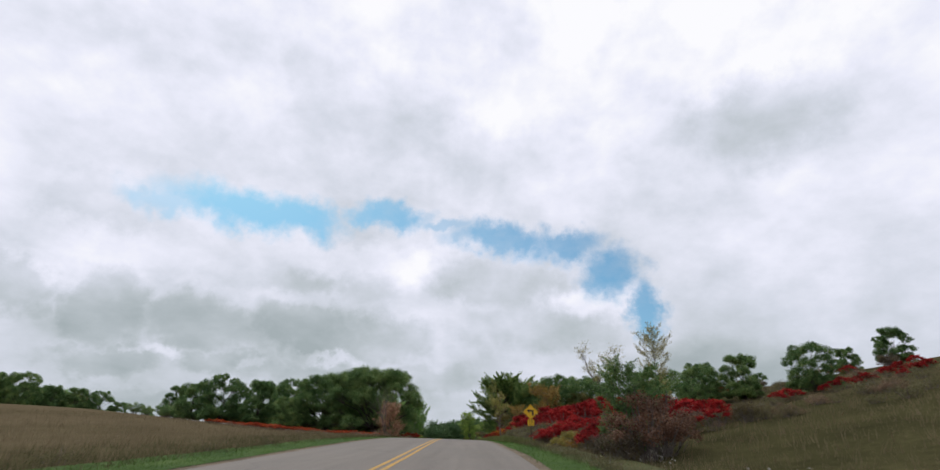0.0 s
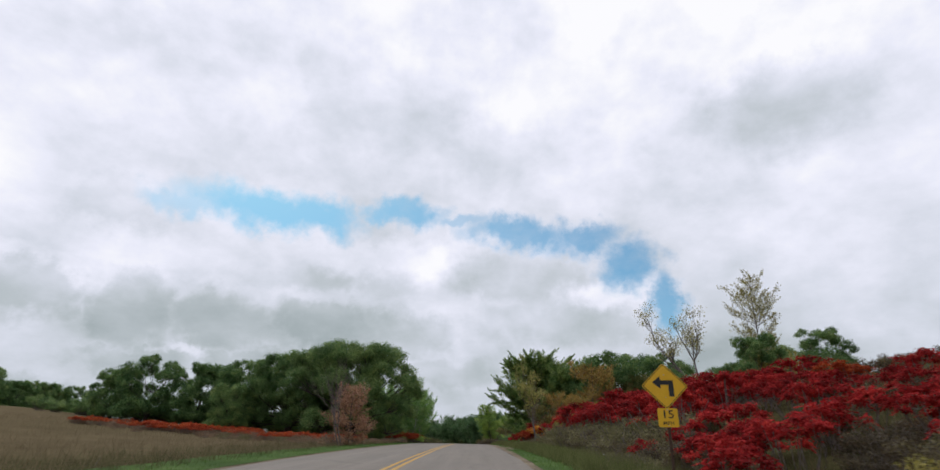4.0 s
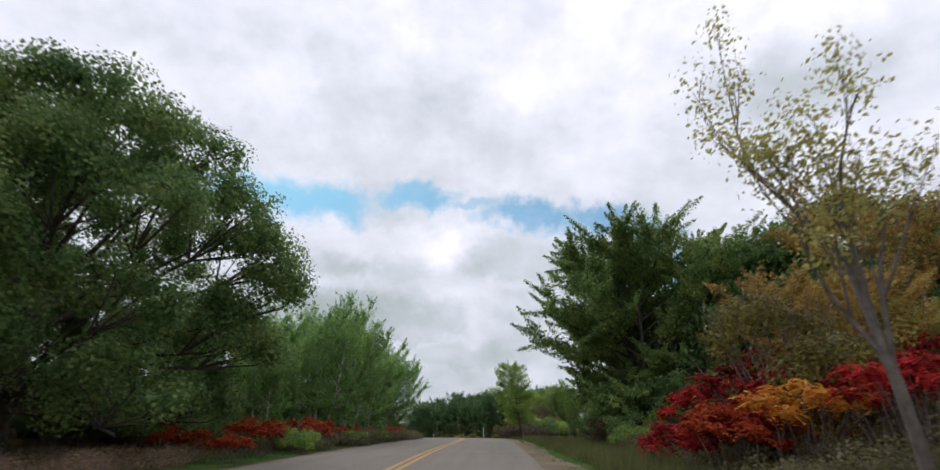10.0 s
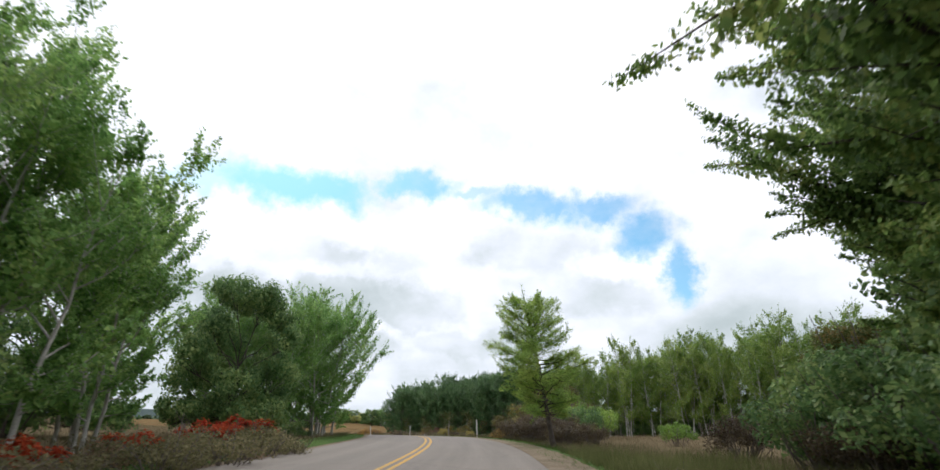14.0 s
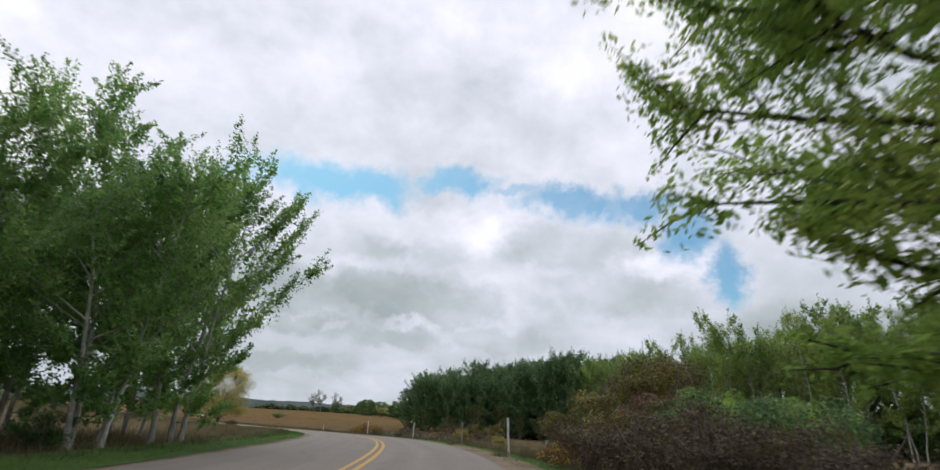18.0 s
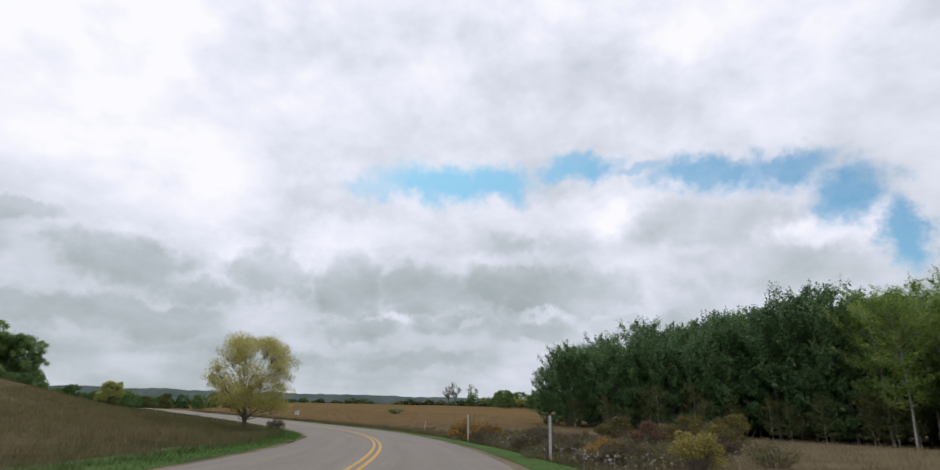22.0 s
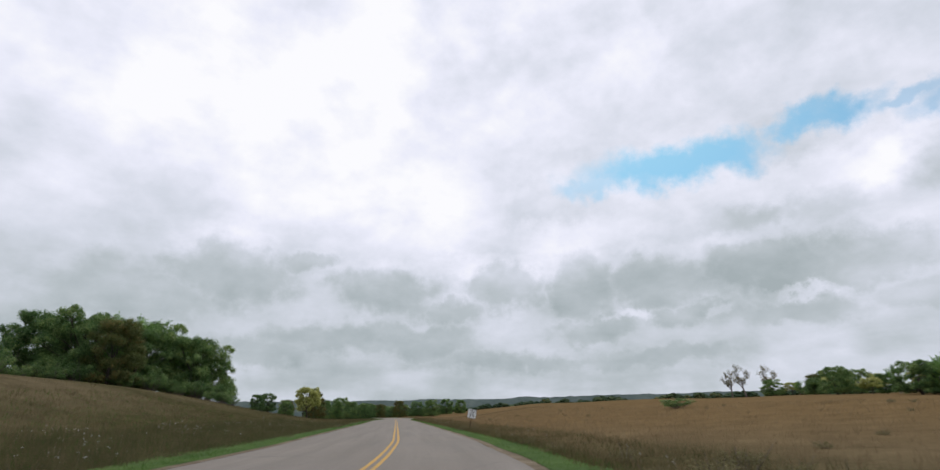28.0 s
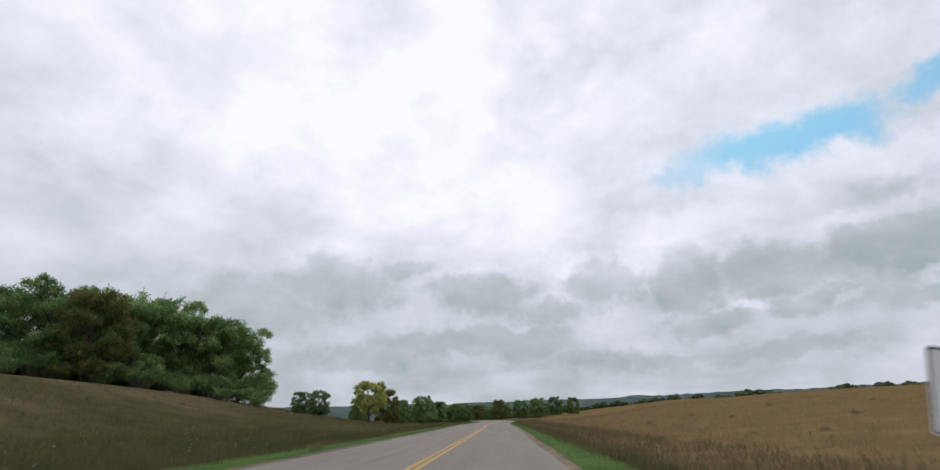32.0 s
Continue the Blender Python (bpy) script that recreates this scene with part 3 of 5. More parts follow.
def beside(n, lo, hi, u0, u1, power, seed):
    """Points beside a stretch of the road; more of them close to it."""
    rng = np.random.RandomState(seed)
    s = rng.uniform(lo, hi, n)
    k = s.astype(int)
    f = (s - k)[:, None]
    p = LINE[k] * (1 - f) + LINE[np.minimum(k + 1, len(LINE) - 1)] * f
    r = RIGHT[k]
    u = u0 + (u1 - u0) * rng.uniform(0, 1, n) ** power
    if u0 < 0:
        u = u - spread_left(p[:, 1])
    q = p + r * u[:, None]
    keep = np.abs(across(q[:, 0], q[:, 1])) > min(abs(u0), abs(u1)) - 0.1
    return q[keep, 0], q[keep, 1]


I0, IM, I1 = index_at(-2), index_at(200), index_at(335)
for k, sgn in enumerate((-1, 1)):
    e = HALF + 0.35
    x, y = beside(42000, I0, I1, sgn * e, sgn * (e + 2.2), 1.0, 20 + k)
    blades("verge_grass", x, y, 0.05, 0.17, 0.010, M["green_grass"], "short green verge grass beside the road", 3, 0.06, 0.5, 30 + k)
    x, y = beside(15000, I0, I1, sgn * (e + 1.2), sgn * (e + 6.0), 1.4, 22 + k)
    blades("roadside_weeds", x, y, 0.10, 0.42, 0.009, M["weed"], "straggling grey-green weeds at the meadow's edge", 5, 0.12, 0.4, 32 + k)
    if sgn > 0:
        x, y = beside(9000, IM, I1, sgn * (e + 1.0), sgn * (e + 5.5), 1.5, 60)
        blades("roadside_weeds", x, y, 0.15, 0.5, 0.008, M["olive_grass"], "olive-brown weeds at the meadow's edge", 5, 0.14, 0.35, 61)
    if sgn < 0:
        x, y = beside(12000, index_at(212), index_at(266), sgn * (e + 1.4), sgn * 16, 1.3, 90)
        blades("roadside_weeds", x, y, 0.22, 0.60, 0.010, M["weed"], "rank grey-green weeds on the bank", 5, 0.14, 0.35, 91)
        for n, mt, seed in ((15000, "olive_grass", 70), (6000, "tan_grass", 71), (5000, "green_grass", 72)):
            x, y = beside(n, index_at(185), index_at(262), sgn * (e + 1.6), sgn * 32, 1.5, seed)
            blades("meadow_grass", x, y, 0.16, 0.46, 0.010, M[mt], "mixed olive and straw-coloured meadow grass", 4, 0.16, 0.35, seed + 5)
    for lo, hi, count, top, seed, mt in ((I0, IM, 20000, 0.44, 24, "tan_grass"), (IM, I1, 16000, 0.38, 26, "gold_grass" if sgn > 0 else "olive_grass")):
        x, y = beside(count, lo, hi, sgn * (e + 2.2), sgn * 40, 1.7, seed + k)
        blades("meadow_grass", x, y, 0.14, top, 0.009, M[mt], "tall dry meadow grass", 5, 0.2, 0.3, seed + 10 + k)


x, y = beside(16000, index_at(40), index_at(128), HALF + 1.3, HALF + 6.0, 1.2, 81)
blades("rank_grass", x, y, 0.22, 0.62, 0.009, M["rank_grass"], "tall rank green grass at the foot of the bank", 5, 0.13, 0.35, 82)


# ---------------------------------------------------------------- trees
def tube(path, radii, sides):
    """Vertices and faces of a tapering tube along a path."""
    path = np.asarray(path, float)
    d = np.gradient(path, axis=0)
    d /= np.linalg.norm(d, axis=1)[:, None] + 1e-9
    ref = np.where(np.abs(d[:, 2:3]) > 0.9, np.array([[1.0, 0, 0]]), np.array([[0, 0, 1.0]]))
    s = np.cross(d, ref)
    s /= np.linalg.norm(s, axis=1)[:, None] + 1e-9
    t = np.cross(d, s)
    ang = np.linspace(0, 2 * np.pi, sides, endpoint=False)
    ring = s[:, None, :] * np.cos(ang)[None, :, None] + t[:, None, :] * np.sin(ang)[None, :, None]
    v = (path[:, None, :] + ring * np.asarray(radii)[:, None, None]).reshape(-1, 3)
    f = [(i * sides + j, i * sides + (j + 1) % sides, (i + 1) * sides + (j + 1) % sides, (i + 1) * sides + j)
         for i in range(len(path) - 1) for j in range(sides)]
    return v, f


def wood_mesh(name, tubes, mat):
    V, F, n = [], [], 0
    for p, r, s in tubes:
        v, f = tube(p, r, s)
        V.append(v)
        F += [tuple(n + q for q in face) for face in f]
        n += len(v)
    return mesh_from(name, np.vstack(V), F, mat, True)


def leaf_quads(rng, centers, radii, counts, size, flat=0.75, shell=0.45, up=0.35, aspect=0.55, stretch=(1, 1, 1), fill=0.0):
    """Leaves scattered in clumps: diamonds with a crease of their own direction."""
    out = []
    for c, r, n in zip(centers, radii, counts):
        d = rng.normal(0, 1, (n, 3))
        d /= np.linalg.norm(d, axis=1)[:, None]
        rad = rng.uniform(shell ** 3, 1, n) ** (1 / 3) * (1 + 0.09 * rng.normal(0, 1, n))
        p = c + d * rad[:, None] * r * np.array([stretch[0], stretch[1], flat * stretch[2]])
        nrm = d * 0.95 + rng.normal(0, 0.48, (n, 3)) + np.array([0, 0, up])
        nrm /= np.linalg.norm(nrm, axis=1)[:, None]
        a = np.cross(nrm, rng.normal(0, 1, (n, 3)))
        a /= np.linalg.norm(a, axis=1)[:, None] + 1e-9
        b = np.cross(nrm, a)
        s = size * rng.uniform(0.6, 1.35, n)[:, None]
        inner = rng.uniform(0, 1, n) < fill
        p[inner] = c + (p[inner] - c) * rng.uniform(0.2, 0.7, (inner.sum(), 1))
        s[inner] *= 1.7
        out.append(np.stack([p - a * s, p + b * s * aspect, p + a * s, p - b * s * aspect], 1))
    return np.vstack(out)


def make_oak(name, H, R, clear, leaf, leaves, leaf_size, label, seed, lobes=18, bark="bark", trunk_r=0.3, group="", lobe_r=0.36,
             per=11, category="tree", fork=0.42, low=-0.5, airy=0.12, sub=0.42, low_share=0.28, reaches=(0.86, 1.08)):
    """A broad-leaved tree: a forked trunk, and domed boughs that each carry a cluster of leafy clumps."""
    rng = np.random.RandomState(seed)
    root = thing(name, (0, 0, 0), label, category, group)
    lo, tubes, centers, radii = clear * H, [], [], []
    mid = lo + 0.40 * (H - lo)
    z = np.linspace(-0.25, fork * H, 5)
    wob = np.cumsum(rng.normal(0, 0.01 * H, (5, 2)), 0)
    wob[0] = 0
    stem = np.column_stack([wob, z])
    tubes.append((stem, trunk_r * np.array([1.4, 1.0, 0.92, 0.85, 0.7]), 9))
    for k in range(lobes):
        skirt = k < lobes * low_share
        dz = low + (0.97 - low) * (k + 0.5 - lobes * low_share) / (lobes * (1 - low_share)) if not skirt else -0.8
        ang = k * 2.39996 + rng.normal(0, 0.3)
        flat = math.sqrt(max(0.02, 1 - dz * dz)) if not skirt else rng.uniform(0.75, 1.0)
        rl = R * lobe_r * rng.uniform(0.75, 1.25)
        reach = rng.uniform(*reaches)
        c = np.array([math.cos(ang) * flat * (R - rl) * reach, math.sin(ang) * flat * (R - rl) * reach,
                      mid + dz * ((H - mid) if dz > 0 else (mid - lo)) * rng.uniform(0.85, 1.05)])
        c[2] = np.clip(c[2], lo + 0.25 * rl, H - rl * 0.82)
        if skirt:
            c[2] = lo + rl * rng.uniform(0.4, 0.85)
        zs = min(fork * H, max(0.12 * H, c[2] - 0.55 * np.hypot(c[0], c[1]) - 0.1 * H))
        start = np.array([np.interp(zs, stem[:, 2], stem[:, 0]), np.interp(zs, stem[:, 2], stem[:, 1]), zs])
        low_c = c - np.array([0, 0, 0.35 * rl])
        m = start * 0.5 + low_c * 0.5 + np.array([0, 0, 0.06 * R * (1 if dz < 0.4 else -0.3)]) + rng.normal(0, 0.04, 3) * R
        r0 = trunk_r * 0.186 * (0.7 + 0.5 * rl / (R * lobe_r))
        tubes.append((np.array([start, start * 0.5 + m * 0.5 + rng.normal(0, 0.02, 3) * R, m, low_c]), r0 * np.array([1, 0.8, 0.6, 0.35]), 6))
        for j in range(per):
            e = -0.30 + 1.28 * (j + 0.5) / per
            b = j * 2.39996 + rng.uniform(0, 6)
            s = math.sqrt(max(0.03, 1 - e * e))
            q = c + np.array([math.cos(b) * s, math.sin(b) * s, e * 0.72]) * rl * 0.66 * rng.uniform(0.85, 1.1)
            centers.append(q)
            radii.append(rl * sub * rng.uniform(0.75, 1.2))
            if j % 2 == 0:
                tubes.append((np.array([m * 0.3 + low_c * 0.7, low_c * 0.4 + q * 0.6 + rng.normal(0, 0.08, 3) * rl, q]), r0 * np.array([0.33, 0.22, 0.08]), 4))
    w = np.array(radii) ** 2
    counts = np.maximum(5, (leaves * w / w.sum()).astype(int))
    part("trunk", wood_mesh("trunk", tubes, M[bark]), root)
    part("crown", quads_mesh("crown", leaf_quads(rng, centers, radii, counts, leaf_size * 0.86, 0.80, 0.5, 0.15, 0.8, fill=airy), M[leaf]), root)
    return root


def make_plume(name, H, R, clear, leaf, leaves, leaf_size, label, seed, bark="twig", trunk_r=0.12, stems=1, limbs=34, rise=(0.35, 1.6), spray=0.30,
               group="", category="tree", lean=(0, 0), bow=0.2, splay=0.14, widest=0.30, tip=0.14, aspect=0.55, along=0.5, fill=0.10, ragged=0.22, spires=0, bare=0.0, flatten=0.85):
    """A tree of feathery sprays: limbs rise from one stem or several, twigs fork from them, and the leaves sit along the twigs."""
    rng = np.random.RandomState(seed)
    root = thing(name, (0, 0, 0), label, category, group)
    tubes, segs, trunks = [], [], []
    lo = clear * H
    for s in range(stems):
        top = H * (0.97 if s == 0 else rng.uniform(0.78, 0.98))
        z = np.linspace(-0.25, top, 9)
        f = np.clip(z / H, 0, 1)
        a = s * 2.4 + rng.uniform(0, 1)
        foot = np.zeros(2) if stems == 1 else np.array([math.cos(a), math.sin(a)]) * R * 0.16 * rng.uniform(0.4, 1.3)
        drift = np.array([math.cos(a), math.sin(a)]) * splay * H * (stems > 1) * rng.uniform(0.5, 1.2)
        wob = np.cumsum(rng.normal(0, 0.010 * H, (9, 2)), 0)
        wob[0] = 0
        path = np.column_stack([foot + np.outer(f ** 1.3, drift) + np.outer(f ** 1.4, lean) + wob * 0.6, z])
        rr = trunk_r * (1 - 0.92 * np.linspace(0, 1, 9) ** 0.85) * (1 if stems == 1 else 0.75)
        rr[0] *= 1.3
        tubes.append((path, rr, 8))
        trunks.append(path)
        segs.append((path[-3], path[-1] + np.array([0, 0, 0.02 * H])))
    for k in range(limbs):
        h = min(0.97, (k + rng.uniform(0, 1)) / limbs)
        stem = trunks[k % stems]
        prof = h / widest * 0.45 + 0.55 if h < widest else tip + (1 - tip) * math.cos((h - widest) / (1 - widest) * math.pi / 2) ** 0.8
        z0 = lo + h * (stem[-1, 2] - lo) * 0.88
        start = np.array([np.interp(z0, stem[:, 2], stem[:, 0]), np.interp(z0, stem[:, 2], stem[:, 1]), z0])
        ang = k * 2.39996 + rng.normal(0, 0.35)
        up = rise[0] + (rise[1] - rise[0]) * h + rng.normal(0, 0.12)
        out = R * prof * (1 + rng.normal(0, ragged)) * (1 - 0.25 * (stems > 1))
        d = np.array([math.cos(ang), math.sin(ang), up])
        end = start + d * out
        end[2] = min(end[2], H * rng.uniform(0.90, 1.0))
        if spires and h > 0.35 and k % spires == 0:
            end = start + np.array([math.cos(ang) * 0.55 * out, math.sin(ang) * 0.55 * out, H * rng.uniform(0.16, 0.30)])
            end[2] = min(end[2], H * 1.04)
            d = end - start
        mid = start * 0.5 + end * 0.5 + np.array([0, 0, -bow * 0.5 * out]) + rng.normal(0, 0.04, 3) * out
        L = np.linalg.norm(end - start)
        r0 = trunk_r * 0.36 * (1 - 0.6 * h) * min(1, 0.3 + out / R)
        pts = np.array([start, (start + mid) / 2 + rng.normal(0, 0.02, 3) * out, mid, (mid + end) / 2 + rng.normal(0, 0.02, 3) * out, end])
        tubes.append((pts, r0 * np.array([1, 0.8, 0.6, 0.4, 0.12]), 5))
        segs.append((pts[2], end))
        for j in range(int(4 + 7 * out / R)):
            s = rng.uniform(0.22, 0.95)
            base = np.array([np.interp(s * 4, range(5), pts[:, c]) for c in range(3)])
            side = np.array([-math.sin(ang), math.cos(ang), 0.0]) * (1 if j % 2 else -1)
            dd = d / np.linalg.norm(d) * rng.uniform(0.4, 1.0) + side * rng.uniform(0.3, 1.0) + np.array([0, 0, rng.normal(0.15 + bow, 0.35)])
            dd /= np.linalg.norm(dd)
            ln = L * rng.uniform(0.22, 0.42) * (1.1 - 0.55 * s) + 0.10 * R
            tipp = base + dd * ln
            tipp[2] = min(tipp[2], H)
            segs.append((base, tipp))
            tubes.append((np.array([base, (base + tipp) / 2 + rng.normal(0, 0.05, 3) * ln, tipp]), r0 * np.array([0.4, 0.25, 0.08]), 3))
    A, B = np.array([a for a, b in segs]), np.array([b for a, b in segs])
    ln = np.linalg.norm(B - A, axis=1)
    n = leaves
    load = (ln + 0.3) * (rng.uniform(0, 1, len(segs)) >= bare)
    pick = rng.choice(len(segs), n, p=load / load.sum())
    t = rng.uniform(0.0, 1.06, n)
    inner = rng.uniform(0, 1, n) < fill
    t[inner] *= 0.45
    wide = spray * (1.12 - 0.85 * np.clip(t, 0, 1)) * np.clip(ln[pick] / (0.35 * R), 0.5, 1.3)
    off = rng.normal(0, 1, (n, 3))
    off /= np.linalg.norm(off, axis=1)[:, None]
    p = A[pick] + (B - A)[pick] * t[:, None] + off * (wide * rng.uniform(0, 1, n) ** 0.6)[:, None] * np.array([1, 1, flatten])
    axis_way = (B - A)[pick] / ln[pick][:, None]
    radial = p - np.array([np.mean(trunks[0][:, 0]), np.mean(trunks[0][:, 1]), 0.45 * H])
    radial /= np.linalg.norm(radial, axis=1)[:, None] + 1e-6
    nrm = off * 0.45 + radial * 0.45 + rng.normal(0, 0.42, (n, 3)) + np.array([0, 0, 0.4])
    a = axis_way * along + rng.normal(0, 0.6, (n, 3))
    a -= nrm * ((a * nrm).sum(1) / (nrm * nrm).sum(1))[:, None]
    a /= np.linalg.norm(a, axis=1)[:, None] + 1e-9
    b = np.cross(nrm / np.linalg.norm(nrm, axis=1)[:, None], a)
    size = (leaf_size * rng.uniform(0.6, 1.35, n) * np.where(inner, 1.9, 1.0))[:, None]
    part("trunk", wood_mesh("trunk", tubes, M[bark]), root)
    part("crown", quads_mesh("crown", np.stack([p - a * size, p + b * size * aspect, p + a * size, p - b * size * aspect], 1), M[leaf]), root)
    return root


def make_far(name, H, R, label, seed, clumps=9):
    """A tree of the far hedgerows: a short trunk under uneven leafy clumps."""
    rng = np.random.RandomState(seed)
    root = thing(name, (0, 0, 0), label, "tree", "distant treeline")
    bm = bmesh.new()
    for k in range(clumps):
        dz = -0.6 + 1.5 * (k + 0.5) / clumps
        a, s = k * 2.4 + rng.normal(0, 0.3), math.sqrt(max(0.05, 1 - dz * dz))
        r = R * 0.42 * rng.uniform(0.7, 1.25)
        c = Vector((math.cos(a) * s * R * 0.62, math.sin(a) * s * R * 0.62, H * (0.5 + 0.36 * dz)))
        made = bmesh.ops.create_icosphere(bm, subdivisions=2, radius=r, matrix=Matrix.Translation(c))
        for v in made["verts"]:
            v.co += (v.co - c) * rng.uniform(-0.30, 0.34)
    me = bpy.data.meshes.new("crown")
    bm.to_mesh(me)
    bm.free()
    me.materials.append(M["far_leaf"])
    part("trunk", wood_mesh("trunk", [(np.array([[0, 0, -0.4], [0.1, 0, H * 0.3], [0, 0.1, H * 0.6]]), np.array([0.03, 0.022, 0.012]) * H, 6)], M["bark"]), root)
    part("crown", me, root)
    return root


def make_bare(name, H, R, label, seed, bark="twig", trunk_r=0.07, stems=1, leaf=None, leaves=0, leaf_size=0.07, category="tree"):
    """A tree with open branching, bare or with few leaves left on the twigs."""
    rng = np.random.RandomState(seed)
    root = thing(name, (0, 0, 0), label, category)
    tubes, tips = [], []

    def grow(p, d, length, r, depth):
        n = 4
        pts = [p]
        for _ in range(n):
            d = d + rng.normal(0, 0.10, 3) + np.array([0, 0, 0.04])
            d /= np.linalg.norm(d)
            pts.append(pts[-1] + d * length / n)
        tubes.append((np.array(pts), np.linspace(r, r * 0.55, n + 1), 6 if depth == 0 else 4))
        tips.append(pts[-1])
        if depth < 4:
            for _ in range(3 if depth else 4):
                a = rng.uniform(0, 2 * np.pi)
                side = np.array([math.cos(a), math.sin(a), rng.uniform(0.2, 0.9)]) * np.array([R / H * 2, R / H * 2, 1])
                nd = d * 0.75 + side * 0.62
                nd /= np.linalg.norm(nd)
                k = rng.randint(1 if depth else 2, n + 1)
                grow(pts[k], nd, length * rng.uniform(0.5, 0.72), r * 0.5, depth + 1)
    for s in range(stems):
        d = np.array([*rng.normal(0, 0.10 if stems == 1 else 0.25, 2), 1.0])
        grow(np.array([*rng.normal(0, 0.05 * stems, 2), -0.2]), d / np.linalg.norm(d), H * 0.42, trunk_r, 0)
    zmax = max(t[2] for t in tips)
    f = H / zmax
    tubes = [(p * np.array([1, 1, f]), r, s) for p, r, s in tubes]
    part("trunk", wood_mesh("trunk", tubes, M[bark]), root)
    if leaf:
        ends = [t * np.array([1, 1, f]) for t in tips if t[2] > 0.3 * zmax]
        q = leaf_quads(rng, ends, np.full(len(ends), 0.05 * H), np.full(len(ends), max(2, leaves // len(ends))), leaf_size, 0.9, 0.1, 0.2)
        part("crown", quads_mesh("crown", q, M[leaf]), root)
    return root


def make_sumac(name, H, R, leaf, label, seed, tips=16):
    """Sumac: forked stems under an umbrella of long feathered leaves."""
    rng = np.random.RandomState(seed)
    root = thing(name, (0, 0, 0), label, "shrub", "sumac thicket")
    tubes, quads, crests = [], [], []
    for k in range(tips):
        a, r = k * 2.4 + rng.normal(0, 0.3), R * math.sqrt((k + 0.5) / tips)
        top = np.array([math.cos(a) * r, math.sin(a) * r, H * rng.uniform(0.68, 1.0) * (1 - 0.15 * (r / R) ** 2)])
        foot = np.array([math.cos(a) * r * 0.45, math.sin(a) * r * 0.45, -0.15])
        m = foot * 0.45 + top * 0.55 + rng.normal(0, 0.08, 3) * R
        tubes.append((np.array([foot, (foot + m) / 2 + rng.normal(0, 0.05, 3), m, top]), np.array([0.028, 0.024, 0.018, 0.010]), 5))
        crests.append(top)
        for j in range(9):
            b = j * 2.4 + rng.normal(0, 0.3)
            ln = rng.uniform(0.32, 0.55)
            d0 = np.array([math.cos(b), math.sin(b), rng.uniform(-0.35, 0.6)])
            s = np.linspace(0.15, 1, 6)
            spine = top + d0 * ln * s[:, None] + np.array([0, 0, -0.28]) * (s ** 2)[:, None] * ln * 1.5
            side = np.array([-math.sin(b), math.cos(b), 0.0])
            fw = np.array([math.cos(b), math.sin(b), -0.2])
            for i in range(6):
                for sg in (-1, 1):
                    tipp = spine[i] + side * sg * 0.13 * (1 - 0.4 * abs(s[i] - 0.5)) + fw * 0.06 + np.array([0, 0, -0.035 + rng.normal(0, 0.015)])
                    w = fw * rng.uniform(0.040, 0.062)
                    mid = (spine[i] + tipp) / 2
                    quads.append((spine[i], mid + w, tipp, mid - w))
    part("branchwork", wood_mesh("branchwork", tubes, M["twig"]), root)
    clumps = leaf_quads(rng, crests, np.full(tips, 0.34), np.full(tips, 46), 0.085, 0.6, 0.3, 0.5)
    part("foliage", quads_mesh("foliage", np.vstack([np.array(quads), clumps]), M[leaf]), root)
    return root


def make_bush(name, H, R, leaf, leaves, leaf_size, label, seed, clumps=18, twigs=26, bark="twig", flat=0.75):
    """A shrub: many thin stems from the ground and uneven leaf clumps."""
    rng = np.random.RandomState(seed)
    root = thing(name, (0, 0, 0), label, "shrub")
    tubes, centers, radii = [], [], []
    for k in range(clumps):
        a, r = k * 2.4, R * math.sqrt((k + 0.5) / clumps) * 0.85
        h = H * (0.28 + 0.6 * rng.uniform(0, 1) * math.sqrt(max(0.05, 1 - (r / R) ** 2)))
        centers.append(np.array([math.cos(a) * r, math.sin(a) * r, h]))
        radii.append(0.28 * R * rng.uniform(0.7, 1.3))
    for k in range(twigs):
        c = centers[k % clumps]
        e = c + rng.normal(0, 0.8, 3) * radii[k % clumps] * np.array([1, 1, 0.8]) + np.array([0, 0, 0.15 * H])
        f = np.array([c[0] * 0.35, c[1] * 0.35, -0.15])
        tubes.append((np.array([f, f * 0.5 + e * 0.5 + rng.normal(0, 0.06, 3) * R, e]), np.array([0.03, 0.02, 0.006]) * max(1, H / 3), 4))
    w = np.array(radii) ** 2
    q = leaf_quads(rng, centers, radii, np.maximum(8, (leaves * w / w.sum()).astype(int)), leaf_size, flat, 0.3, 0.3)
    part("branchwork", wood_mesh("branchwork", tubes, M[bark]), root)
    part("foliage", quads_mesh("foliage", q, M[leaf]), root)
    return root


USED = set()


def plant(model, x, y, size=1.0, turn=None, wide=1.0, label="", sink=0.08):
    """Puts the model, or a copy of it, on the ground."""
    turn = (x * 37.0 + y * 91.0) % 360 if turn is None else turn
    m = pose(x, y, height(x, y) - sink, 0, 0, turn) @ Matrix.Diagonal((size * wide, size * wide, size, 1))
    if model in USED:
        ob = copy_thing(model, m @ Matrix.Diagonal((*[1 / v for v in model.scale], 1)))
    else:
        USED.add(model)
        model.matrix_basis = m
        ob = model
    return tagged(ob, label) if label else ob


